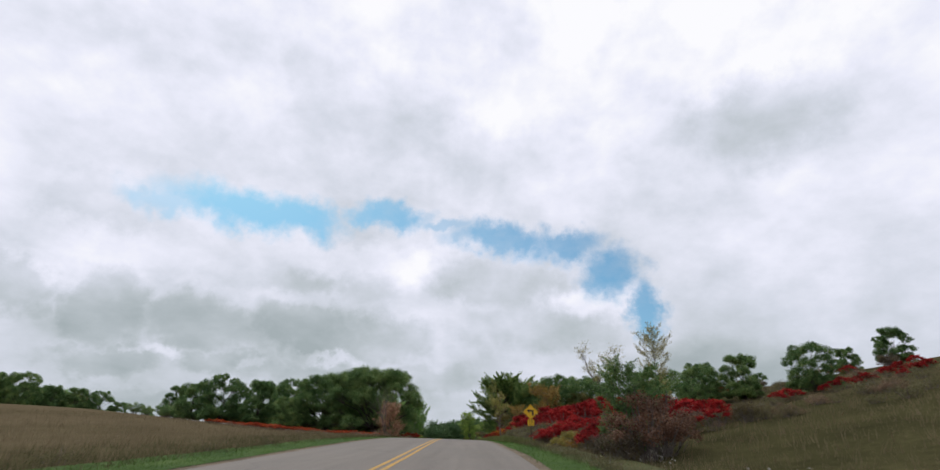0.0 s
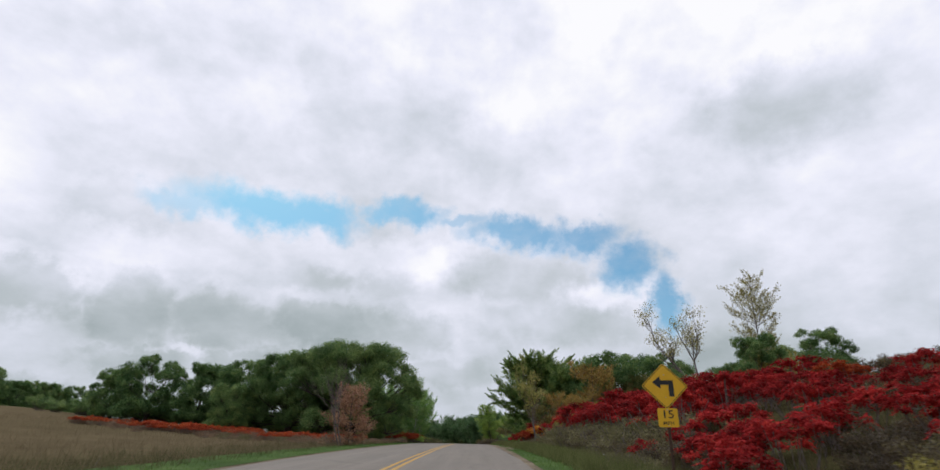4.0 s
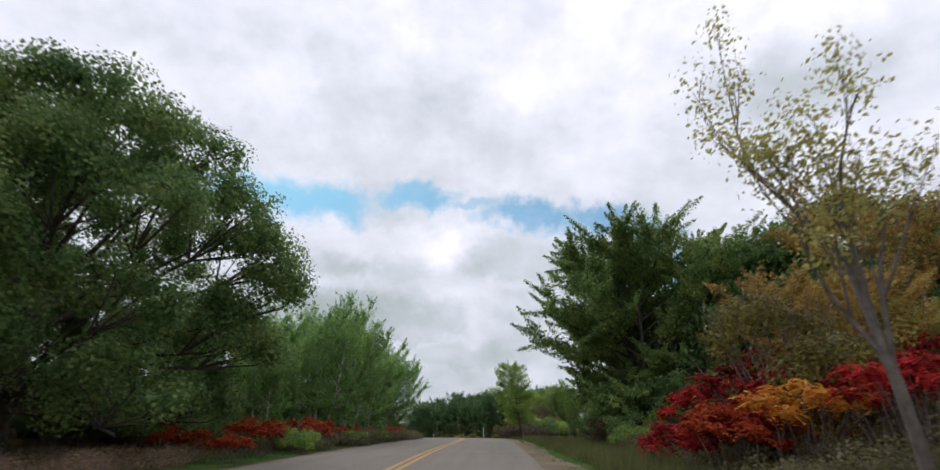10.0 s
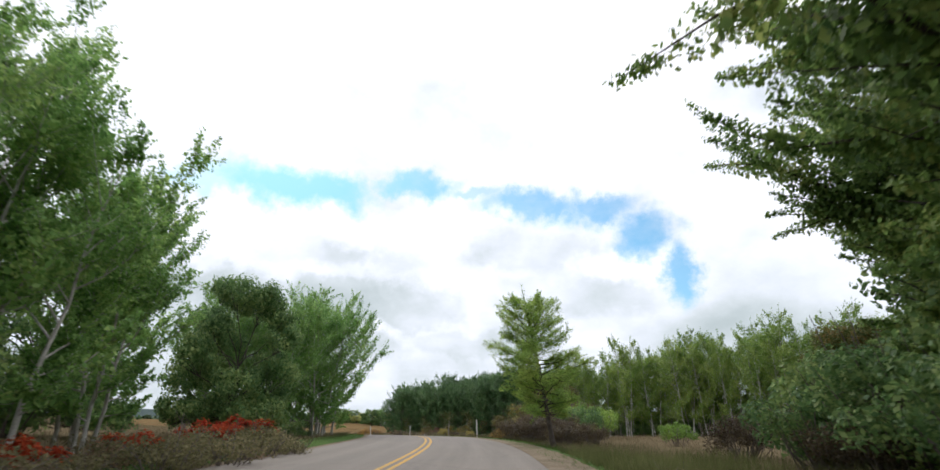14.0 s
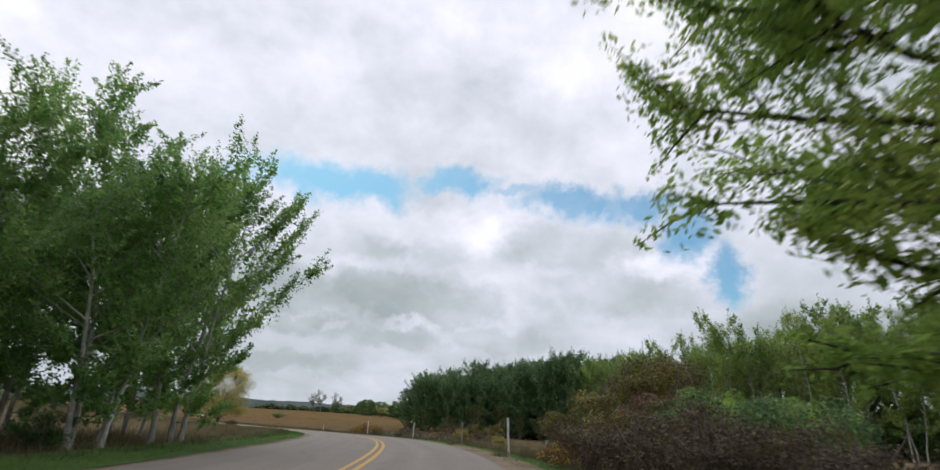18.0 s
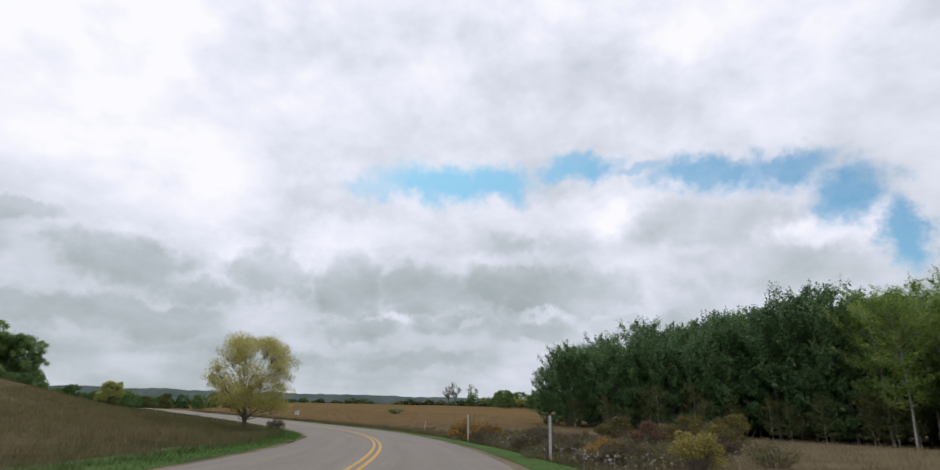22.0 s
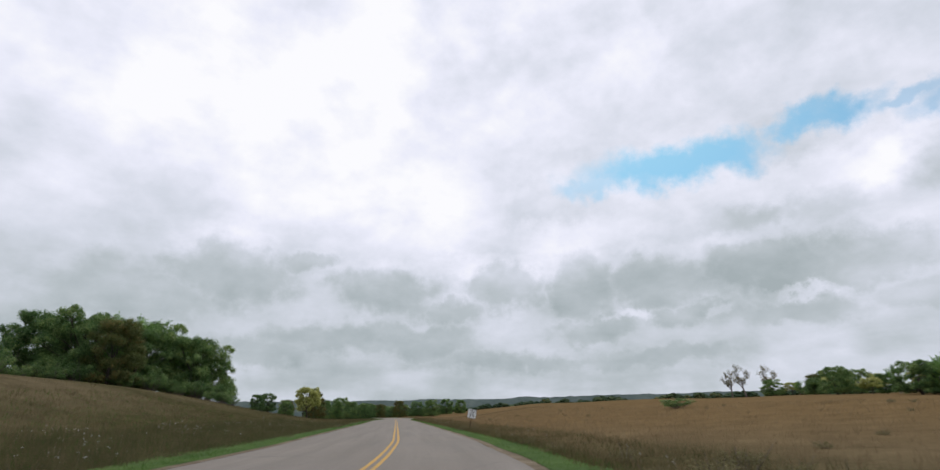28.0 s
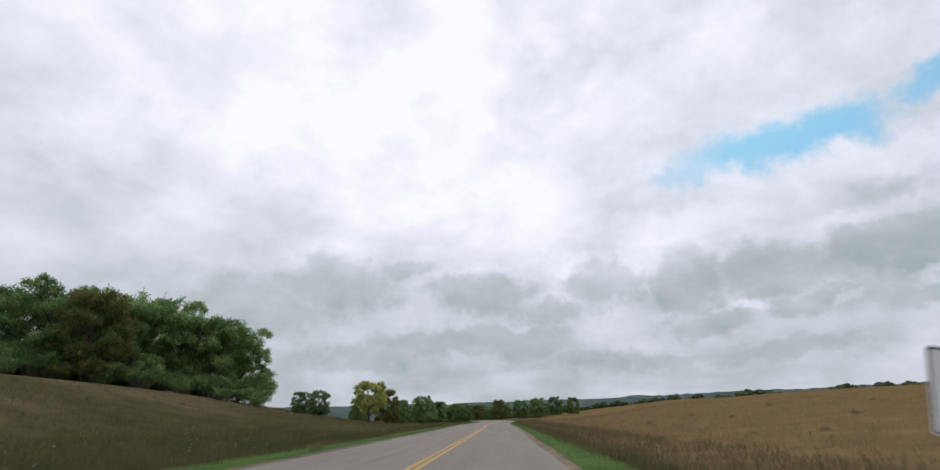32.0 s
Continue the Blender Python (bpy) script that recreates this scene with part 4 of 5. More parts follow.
def thicket(name, model, rows, label):
    """Brush that nobody could count: the model's twigs and leaves, set out in one mesh."""
    quads, slot = [], []
    mats = [ob.data.materials[0] for ob in model.children]
    for k, ob in enumerate(model.children):
        me = ob.data
        co = np.empty(len(me.vertices) * 3, np.float32)
        me.vertices.foreach_get("co", co)
        li = np.empty(len(me.loops), np.int32)
        me.loops.foreach_get("vertex_index", li)
        base = co.reshape(-1, 3)[li].reshape(-1, 4, 3)
        for x, y, s, turn in rows:
            a = radians(turn)
            r = np.array([[math.cos(a), math.sin(a), 0], [-math.sin(a), math.cos(a), 0], [0, 0, 1]]) * s
            quads.append(base @ r + np.array([x, y, height(x, y) - 0.06]))
            slot.append(np.full(len(base), k, np.int32))
    me = quads_mesh(name, np.concatenate(quads), mats[0])
    for m in mats[1:]:
        me.materials.append(m)
    me.polygons.foreach_set("material_index", np.concatenate(slot))
    return tagged(new(name, me), label, "brush", kind="stuff")


# ---------------------------------------------------------------- models
GREEN_OAK = "broad dark-green oak with a low dense crown"
oak_big = make_oak("oak_tree", 10.0, 7.3, 0.05, "oak", 270000, 0.052, "large spreading dark-green oak beside the road", 1, 54, trunk_r=0.42, lobe_r=0.27, per=13, sub=0.35, low_share=0.14, airy=0.16, low=-0.35)
oak_a = make_oak("oak_tree", 9.0, 4.9, 0.03, "oak", 52000, 0.08, GREEN_OAK, 2, 30, trunk_r=0.24, group="oaks", low_share=0.36, sub=0.41, lobe_r=0.34)
oak_b = make_oak("oak_tree", 8.0, 4.2, 0.03, "oak", 46000, 0.08, GREEN_OAK, 3, 27, trunk_r=0.2, group="oaks", low_share=0.36, sub=0.41, lobe_r=0.34)
oak_c = make_plume("oak_tree", 13.4, 8.6, 0.03, "oak_turning", 340000, 0.062, "tall spreading oak with layered boughs of dull green turning leaves", 4, bark="bark", trunk_r=0.34, stems=4, limbs=96, spray=0.78, rise=(0.08, 1.0), bow=0.0, splay=0.16, widest=0.30, tip=0.62, aspect=0.72, ragged=0.2, fill=0.18, bare=0.05, flatten=0.65)
oak_rust = make_oak("oak_tree", 9.5, 4.3, 0.04, "oak_rust", 44000, 0.08, "oak turning rusty brown among green trees", 5, 27, trunk_r=0.2, group="oaks", low_share=0.36, sub=0.5)
orange_tree = make_plume("orange_tree", 8.5, 2.9, 0.12, "amber", 16000, 0.07, "small tree with amber and orange-brown autumn leaves", 6, trunk_r=0.14, limbs=30, spray=0.42, rise=(0.3, 1.2), widest=0.45, tip=0.3)
yellow_tall = make_plume("poplar_tree", 14.2, 3.1, 0.22, "pale_yellow", 15000, 0.08, "tall thin poplar with pale yellow leaves", 7, trunk_r=0.15, limbs=44, spray=0.5, rise=(0.4, 1.1), widest=0.4, tip=0.3, ragged=0.22, fill=0.0)
yellow_open = make_bare("poplar_tree", 11.5, 4.6, "half-bare poplar with few pale yellow leaves", 8, trunk_r=0.15, stems=2, leaf="pale_yellow", leaves=3600, leaf_size=0.085)
yellow_thin = make_bare("poplar_tree", 8.8, 1.9, "slender half-bare tree with yellow leaves", 9, trunk_r=0.10, stems=1, leaf="yellow_green", leaves=3600, leaf_size=0.05)
bare_tree = make_bare("bare_tree", 5.4, 2.0, "leafless grey tree with fine upright twigs", 10, trunk_r=0.04, stems=2)
brown_tree = make_plume("brown_tree", 4.5, 1.7, 0.05, "rust", 12000, 0.045, "small tree with withered pinkish-brown leaves", 11, trunk_r=0.07, limbs=40, spray=0.34, ragged=0.22, rise=(0.2, 1.0), widest=0.35, tip=0.35)
poplar_a = make_plume("poplar_tree", 10.0, 3.0, 0.12, "poplar", 46000, 0.047, "light green poplar with upright leafy shoots", 12, bark="pale_bark", trunk_r=0.10, stems=4, limbs=52, spray=0.30, rise=(0.5, 2.2), bow=0.3, widest=0.30, tip=0.16, group="roadside poplars", spires=4)
poplar_b = make_plume("poplar_tree", 9.0, 2.7, 0.13, "poplar", 40000, 0.047, "light green poplar with upright leafy shoots", 13, bark="pale_bark", trunk_r=0.095, stems=3, limbs=46, spray=0.30, rise=(0.5, 2.2), bow=0.3, widest=0.35, tip=0.14, group="roadside poplars", spires=4)
ash_tree = make_plume("ash_tree", 8.1, 2.25, 0.19, "ash", 88000, 0.036, "bright yellow-green ash tree with a dark trunk", 14, bark="bark", trunk_r=0.14, limbs=62, spray=0.42, rise=(0.12, 0.7), bow=0.05, widest=0.20, tip=0.34, aspect=0.40, lean=(-1.3, 0), along=0.8, ragged=0.09)
fan_tree = make_oak("willow_tree", 7.6, 3.6, 0.16, "yellow_green", 52000, 0.046, "airy pale yellow willow standing alone in the meadow", 15, 44, trunk_r=0.17, lobe_r=0.30, fork=0.34, airy=0.0, sub=0.52, low_share=0.16, bark="twig", reaches=(0.80, 1.14))
small_round = make_oak("round_tree", 7.6, 3.7, 0.22, "lime", 14000, 0.11, "small round yellow-green tree in the meadow", 16, 16, trunk_r=0.2, fork=0.3, low_share=0.0)
pine_a = make_plume("pine_tree", 15.0, 3.4, 0.04, "pine", 15000, 0.105, "dark green pine in a planted stand", 17, trunk_r=0.16, limbs=58, spray=0.62, rise=(0.05, 1.5), bow=0.35, widest=0.45, tip=0.22, group="pine stand", fill=0.2)
pine_b = make_plume("pine_tree", 13.6, 3.2, 0.04, "pine", 14000, 0.105, "dark green pine in a planted stand", 18, bark="twig", trunk_r=0.14, limbs=54, spray=0.62, rise=(0.05, 1.5), bow=0.35, widest=0.5, tip=0.25, group="pine stand", fill=0.2)
aspen_a = make_plume("aspen_tree", 15.5, 3.0, 0.16, "aspen", 15000, 0.085, "aspen with pale slender stems and upright green shoots", 19, bark="pale_bark", trunk_r=0.11, stems=3, limbs=48, spray=0.50, rise=(0.5, 2.0), bow=0.3, widest=0.45, tip=0.2, group="aspen stand")
aspen_b = make_plume("aspen_tree", 14.0, 2.8, 0.20, "aspen", 13000, 0.085, "aspen with a pale slender trunk and olive leaves", 20, bark="pale_bark", trunk_r=0.12, limbs=44, spray=0.55, rise=(0.4, 1.6), bow=0.25, widest=0.5, tip=0.3, group="aspen stand")
aspen_gold = make_plume("aspen_tree", 6.0, 1.5, 0.12, "oak_rust", 2600, 0.075, "young aspen turning gold at the wood's edge", 21, bark="pale_bark", trunk_r=0.05, limbs=24, spray=0.3, group="aspen stand")
far_a = make_far("far_tree", 8.0, 4.6, "tree of a distant hedgerow", 22, 10)
far_b = make_far("far_tree", 9.0, 3.6, "tall tree of a distant hedgerow", 23, 9)
far_bare = make_bare("bare_tree", 11, 10, "distant leafless tree with an open crown", 24, trunk_r=0.3, leaf="brush", leaves=1500, leaf_size=0.16)
sumac_a = make_sumac("sumac_shrub", 2.1, 1.35, "red", "crimson staghorn sumac shrub on the bank", 31, 12)
sumac_b = make_sumac("sumac_shrub", 1.8, 1.2, "red", "crimson staghorn sumac shrub on the bank", 32, 11)
sumac_d = make_sumac("sumac_shrub", 1.9, 1.3, "red_orange", "orange-red staghorn sumac shrub on the bank", 35, 10)
sumac_c = make_sumac("sumac_shrub", 1.7, 1.3, "red_orange", "orange-red staghorn sumac shrub in dry grass", 33, 10)
sumac_e = make_sumac("sumac_shrub", 1.9, 1.4, "sunny", "orange and yellow staghorn sumac shrub beside the road", 36, 12)
bush_green = make_bush("shrub", 3.0, 1.9, "oak", 4200, 0.07, "dense green shrub at the roadside", 34)
bush_light = make_bush("shrub", 3.0, 1.8, "ash", 3800, 0.07, "yellow-green shrub at the wood's edge", 35)
bush_brown = make_bush("shrub", 2.7, 1.8, "brown", 5200, 0.05, "thick reddish-brown shrub beside the road", 36, twigs=40)
bush_gold = make_bush("shrub", 1.7, 1.7, "gold", 2600, 0.062, "low golden autumn shrub by the fence posts", 37)
bush_bramble = make_bush("shrub", 2.0, 1.6, "bramble", 4200, 0.05, "tangled brown and green bramble", 38, twigs=46)
bush_yellow = make_bush("shrub", 2.6, 1.5, "yellow", 3000, 0.065, "bright yellow autumn shrub", 39)
bush_orange = make_bush("shrub", 1.5, 1.3, "orange", 2400, 0.06, "low orange autumn shrub", 40)
bush_weed = make_bush("shrub", 1.6, 1.5, "brush", 900, 0.065, "low straggling grey-green brush on the bank", 43, twigs=24)
bush_olive = make_bush("shrub", 3.2, 1.9, "olive", 6500, 0.055, "tall olive and gold shrub at the bend", 44, twigs=46)
bush_dry = make_bush("shrub", 1.5, 1.6, "dry_leaf", 1400, 0.055, "low withered pinkish-brown shrub", 46, twigs=30)
bush_red = make_bush("shrub", 1.1, 1.2, "red", 2200, 0.055, "low red autumn shrub", 41)

BRUSH, DRY, TANGLE, UNDER, DRIFT = [], [], [], [], []


def scatter(rows, x, y, s):
    rows.append((x, y, s, (x * 71.0 + y * 37.0) % 360))


# ---------------------------------------------------------------- the hill road, left of it
plant(oak_big, -16.2, 94.0, 1.17, 20, 1.0)
plant(oak_big, -24.5, 96.5, 1.02, 150, 0.95)
plant(bare_tree, -9.3, 64.0, 1.12, 180)
plant(brown_tree, -9.4, 66.5, 0.95)
plant(bush_dry, -10.4, 66.5, 0.9)
for x, y, s, mdl in ((-50, 101, 0.85, oak_b), (-44, 99, 0.96, oak_a), (-37.5, 99, 1.02, oak_b), (-31, 98, 1.0, oak_a),
                     (-29.5, 91, 0.62, oak_a), (-20, 104, 0.8, oak_b), (-40, 108, 1.0, oak_a), (-57, 110, 0.8, oak_b)):
    plant(mdl, x, y, s)
for x, y, s, mdl in ((-163, 190, 1.4, oak_a), (-157, 194, 1.5, oak_a), (-150, 200, 1.2, oak_b), (-144, 205, 1.3, oak_b), (-138, 209, 1.2, oak_a),
                     (-132, 212, 1.0, oak_b), (-120, 212, 0.6, oak_a), (-112, 214, 0.55, oak_b), (-104, 205, 0.5, oak_a), (-170, 186, 1.0, oak_b)):
    plant(mdl, x, y, s)
rng = random.Random(7)
for k in range(60):
    scatter(UNDER, -60 + 46 * k / 59 + rng.uniform(-1, 1), 103 + rng.uniform(-2.5, 4), rng.uniform(0.55, 0.95))
for k in range(46):
    scatter(UNDER, rng.uniform(-30, -15.5), rng.uniform(104, 123), rng.uniform(0.8, 1.3))
for k in range(40):
    scatter(UNDER, -172 + 66 * k / 39 + rng.uniform(-2, 2), 194 + 20 * min(1, k / 20) + rng.uniform(-2, 3), rng.uniform(0.6, 1.1))
for _ in range(230):
    scatter(DRIFT if rng.random() < 0.72 else DRY, rng.uniform(-34, -12.5), rng.uniform(73, 87), rng.uniform(0.28, 0.5))
for _ in range(5):
    plant(bush_red, rng.uniform(-15, -10.5), rng.uniform(72, 84), rng.uniform(0.3, 0.55))
for _ in range(60):
    scatter(BRUSH, rng.uniform(-22, -9.5), rng.uniform(70, 94), rng.uniform(0.25, 0.5))
for _ in range(70):
    scatter(DRY, rng.uniform(-14.5, -9.2), rng.uniform(70, 95), rng.uniform(0.3, 0.5))
for _ in range(24):
    scatter(DRY, rng.uniform(-30, -10.5), rng.uniform(68, 92), rng.uniform(0.22, 0.42))
for x, y, s in ((-9.6, 97, 0.7), (-10.6, 99.5, 0.8), (-9.4, 102, 0.65), (-8.9, 94, 0.5), (-11.5, 96, 0.7)):
    plant(sumac_c, x, y, s)
for x, y, s in ((-8.8, 99, 0.5), (-8.9, 107, 0.45), (-9.2, 113, 0.5), (-10.5, 101, 0.6)):
    plant(bush_light, x, y, s * 0.8)
for x, y, s, mdl in ((-12.6, 104, 0.70, poplar_b), (-14.6, 107, 0.74, poplar_a), (-11.4, 108.5, 0.78, poplar_a), (-13.4, 112, 0.90, poplar_b), (-11.2, 113.5, 0.84, poplar_a), (-11.4, 117.5, 1.02, poplar_b),
                     (-16.5, 111, 0.9, poplar_b), (-13.2, 117, 1.05, poplar_a), (-17.5, 118, 1.0, poplar_a), (-16.5, 103, 0.62, poplar_a), (-21, 113.5, 0.85, poplar_b), (-25, 118, 0.95, poplar_a), (-26, 110, 0.8, poplar_b), (-19.5, 110.0, 0.72, poplar_b), (-22.5, 114.0, 0.8, poplar_a), (-24.0, 106, 0.7, poplar_b), (-12.2, 121, 0.95, poplar_b), (-20, 108, 0.9, poplar_b)):
    plant(mdl, x, y, s * 0.96)
for x, y, s in ((-9.4, 105.5, 0.42), (-9.0, 110, 0.4), (-9.3, 115.5, 0.4), (-12, 103, 0.6), (-9.9, 101, 0.45)):
    scatter(BRUSH, x, y, s * 1.6)
for _ in range(64):
    scatter(BRUSH if rng.random() < 0.7 else DRY, rng.uniform(-11.4, -8.6), rng.uniform(101, 127), rng.uniform(0.35, 0.7))
for x, y, s in ((-10.2, 105.6, 0.75), (-11.4, 106.6, 0.9), (-10.0, 111.6, 0.6), (-9.8, 116.4, 0.5)):
    plant(sumac_c, x, y, s)
plant(oak_b, -17.2, 137.8, 1.10, None, 0.84)
plant(oak_a, -21.5, 129, 0.9)
plant(poplar_b, -15, 124, 1.0)
for x, y, s in ((-10.4, 123.5, 0.6), (-11.2, 127, 0.7), (-12.5, 130, 0.6), (-10.9, 121, 0.5)):
    plant(sumac_c, x, y, s)
for x, y, s in ((-15.2, 142, 0.5), (-16, 146, 0.45), (-17.2, 141, 0.6)):
    plant(bush_green, x, y, s)

cottonwood = make_plume("cottonwood_tree", 10.0, 3.4, 0.07, "poplar", 62000, 0.048, "cottonwood with slender pale stems and feathery light green boughs", 45, bark="pale_bark", trunk_r=0.11, stems=4, limbs=56, spray=0.36, rise=(0.45, 1.8), bow=0.3, widest=0.34, tip=0.2, group="cottonwoods at the bend")
for x, y, s, turn in ((-16.2, 151.0, 1.16, 40), (-15.2, 146.8, 1.06, 150), (-17.4, 142.8, 0.86, 260), (-19.4, 147.6, 0.95, 10), (-19.6, 153.6, 0.9, 90), (-21, 143, 0.95, 200), (-23.5, 149, 0.9, 300)):
    plant(cottonwood, x, y, s, turn)
# ---------------------------------------------------------------- the hill road, right of it
green_small = make_plume("small_tree", 4.6, 2.1, 0.06, "oak", 34000, 0.034, "small green roadside tree with an uneven crown", 42, trunk_r=0.08, stems=2, limbs=46, spray=0.30, rise=(0.25, 1.2), widest=0.5, tip=0.45, bow=0.1)
plant(green_small, 6.45, 23.5, 0.86)
plant(bush_brown, 6.6, 22.0, 1.01)
plant(bush_brown, 7.6, 23.2, 1.01)
plant(bush_bramble, 5.6, 21.6, 0.7)
plant(bush_green, 7.6, 26.2, 0.8)
plant(bush_yellow, 6.3, 36.2, 0.5)
plant(bush_gold, 5.7, 35.4, 0.45)
plant(bush_yellow, 5.2, 35.0, 0.36)
for x, y, s, mdl in ((22.2, 45.6, 0.47, oak_b), (19.5, 47.5, 0.40, oak_a), (24.8, 40.4, 0.42, oak_a), (58, 75, 0.65, oak_b), (66, 70, 0.55, oak_a), (45, 66, 0.4, oak_b), (38, 92, 0.75, oak_a), (72, 62, 0.6, oak_b)):
    plant(mdl, x, y, s)
plant(yellow_tall, 29.2, 88.2, 0.98, None, 0.82)
plant(yellow_open, 23.7, 91.4, 1.12, 40)
plant(oak_b, 24, 78.5, 0.72)
plant(bush_yellow, 26.4, 80.5, 1.8)
plant(bush_green, 21, 86, 1.4)
plant(bush_green, 32.5, 84, 1.4)
plant(bush_light, 17.5, 84, 1.1)
for x, y, s, mdl in ((16.3, 107, 1.3, oak_a), (24, 106.5, 1.15, oak_a), (31, 103, 0.9, oak_b), (12.0, 110, 1.3, oak_b), (11.5, 119, 1.3, oak_a), (22, 113, 1.4, oak_a), (38, 106, 1.2, oak_a), (16, 122, 0.9, oak_b), (19.5, 103, 0.75, oak_rust)):
    plant(mdl, x, y, s)
plant(orange_tree, 13.0, 100.3, 1.0)
plant(orange_tree, 8.2, 97.5, 0.62)
plant(orange_tree, 10.2, 96.0, 0.5)
plant(bush_yellow, 7.4, 86.6, 0.9)
plant(bush_yellow, 8.6, 84.0, 0.8)
plant(bush_orange, 7.0, 83.0, 0.9)
plant(bush_red, 5.6, 85.4, 0.9)
plant(bush_red, 6.6, 81.8, 1.0)
plant(bush_yellow, 11.5, 97, 1.6)
plant(bush_yellow, 9.0, 95.0, 1.1)
plant(bush_olive, 6.6, 94.5, 1.4)
plant(bush_olive, 14.5, 96.5, 1.2)
leaning = plant(yellow_thin, 4.7, 87.2, 1.06, 0)
leaning.matrix_basis = leaning.matrix_basis @ Matrix.Rotation(radians(-4), 4, "Y")
for x, y, s, mdl in ((3.7, 92.2, 0.85, sumac_d), (5.2, 91.6, 0.95, sumac_e), (2.9, 93.0, 0.75, sumac_b), (4.4, 92.8, 0.9, sumac_d)):
    plant(mdl, x, y, s)
for x, y, sz in ((6.0, 95.5, 1.15), (7.6, 97.0, 1.25), (9.4, 95.6, 1.2), (5.4, 98.0, 1.0), (8.6, 99.0, 1.2), (11.0, 98.2, 1.2)):
    plant(sumac_a, x, y, sz)
plant(oak_c, 7.4, 111.6, 0.95, 75, 0.86)
plant(oak_c, 14.2, 112.5, 0.80, 200, 0.9)
plant(oak_c, 9.6, 119.8, 0.80, 310, 0.85)
for _ in range(70):
    scatter(UNDER, rng.uniform(6.4, 14.0), rng.uniform(106.5, 124), rng.uniform(0.9, 1.4))
for _ in range(26):
    scatter(BRUSH, rng.uniform(4.0, 6.4), rng.uniform(101, 117), rng.uniform(0.35, 0.65))
plant(bush_yellow, 5.8, 106.6, 0.55)
plant(bush_light, 6.6, 107.6, 0.7)
plant(bush_light, 4.2, 105, 0.5)
plant(bush_green, 4.6, 107, 0.7)
for x, y, s, mdl in ((6.4, 88, 0.6, bush_weed), (5.0, 87, 0.5, bush_weed), (7.5, 91, 0.8, bush_weed), (9, 89.5, 0.7, bush_weed), (6.4, 94.5, 0.9, bush_gold), (11, 93.5, 1.0, bush_orange)):
    plant(mdl, x, y, s)
for x, y, s, mdl in ((5.2, 116.5, 0.9, bush_green), (7.5, 117.5, 1.2, bush_green), (6.0, 119.5, 1.1, bush_green), (8.4, 121.5, 1.3, bush_green), (5.2, 122, 0.8, bush_green), (7.2, 125, 1.1, bush_bramble), (6.2, 120, 1.0, bush_green), (10, 128, 0.5, oak_rust), (13, 126, 0.6, oak_b), (5.6, 127.5, 0.8, bush_bramble)):
    plant(mdl, x, y, s)
# the sumac bank
rng = random.Random(11)
y = 29.0
while y < 100:
    u = 9.4 if y < 36 else (8.2 if y < 50 else (10.4 if y < 80 else (12.0 if y < 88 else 8.0)))
    reach = 18 if y < 46 else (19.5 if y < 54 else (21 if y < 84 else 14))
    while u < reach:
        px, py = -2.6 + u + rng.uniform(-0.6, 0.6) - 0.012 * max(0, y - 40), y + rng.uniform(-0.7, 0.7)
        if rng.random() < (0.72 if y < 54 else (0.84 if y < 84 else 0.55)):
            kind = rng.random()
            plant(sumac_a if kind < 0.5 else (sumac_b if kind < 0.96 or y < 50 else sumac_d), px, py, rng.uniform(0.75, 1.3) * (0.62 + 0.38 * min(1, max(0, (y - 48) / 20)) - (0.25 if y > 86 else 0)), rng.uniform(0, 360))
        elif rng.random() < 0.6:
            scatter(TANGLE, px, py, rng.uniform(0.4, 0.7))
        u += rng.uniform(1.6, 2.3)
    y += 1.85
for _ in range(70):
    scatter(TANGLE if rng.random() < 0.45 else BRUSH, rng.uniform(4.9, 6.6), rng.uniform(40, 74), rng.uniform(0.35, 0.6))
for _ in range(80):
    scatter(BRUSH, rng.uniform(5.0, 8.2), rng.uniform(46, 86), rng.uniform(0.6, 0.95))
for _ in range(30):
    scatter(BRUSH, rng.uniform(4.3, 5.3), rng.uniform(44, 60), rng.uniform(0.28, 0.5))
for k in range(64):
    py = rng.uniform(57, 99)
    scatter(BRUSH, rng.uniform(4.6, 7.2) - (0.9 if py > 75 else 0), py, rng.uniform(0.3, 0.65))
for _ in range(70):
    scatter(BRUSH if rng.random() < 0.7 else DRY, rng.uniform(11, 34), rng.uniform(24, 50), rng.uniform(0.25, 0.6))
for cx, cy, n in ((14.5, 42, 9), (22.2, 37, 5), (27.5, 37.5, 5), (31, 42, 4), (35, 44, 4)):
    for _ in range(n):
        plant(sumac_b, cx + rng.uniform(-3, 3), cy + rng.uniform(-1.0, 1.0), rng.uniform(0.3, 0.5), rng.uniform(0, 360))
for _ in range(14):
    plant(sumac_b, rng.uniform(24, 60), rng.uniform(44, 84), rng.uniform(0.4, 0.8))
for _ in range(22):
    scatter(TANGLE, rng.uniform(18, 50), rng.uniform(60, 98), rng.uniform(0.4, 0.9))
# ---------------------------------------------------------------- the bend
plant(ash_tree, 0.1, 135.9, 1.0, 0, 0.97)
for x, y, s in ((-0.6, 143, 0.85), (-0.9, 146.5, 0.95), (-2.0, 150, 0.85), (1.1, 149.5, 1.2), (0.9, 139.5, 0.7), (0.4, 146.0, 1.0), (1.7, 144.4, 0.9), (2.6, 140.6, 0.65), (1.0, 142.4, 0.8)):
    plant(bush_bramble, x, y, s)
for x, y, s in ((3.0, 148, 0.9), (1.8, 153.5, 0.85), (2.2, 150.5, 1.0)):
    plant(bush_green, x, y, s)
for x, y, s in ((4.6, 152, 1.0), (3.0, 156, 1.2), (6.4, 137.6, 0.5)):
    plant(bush_light, x, y, s)
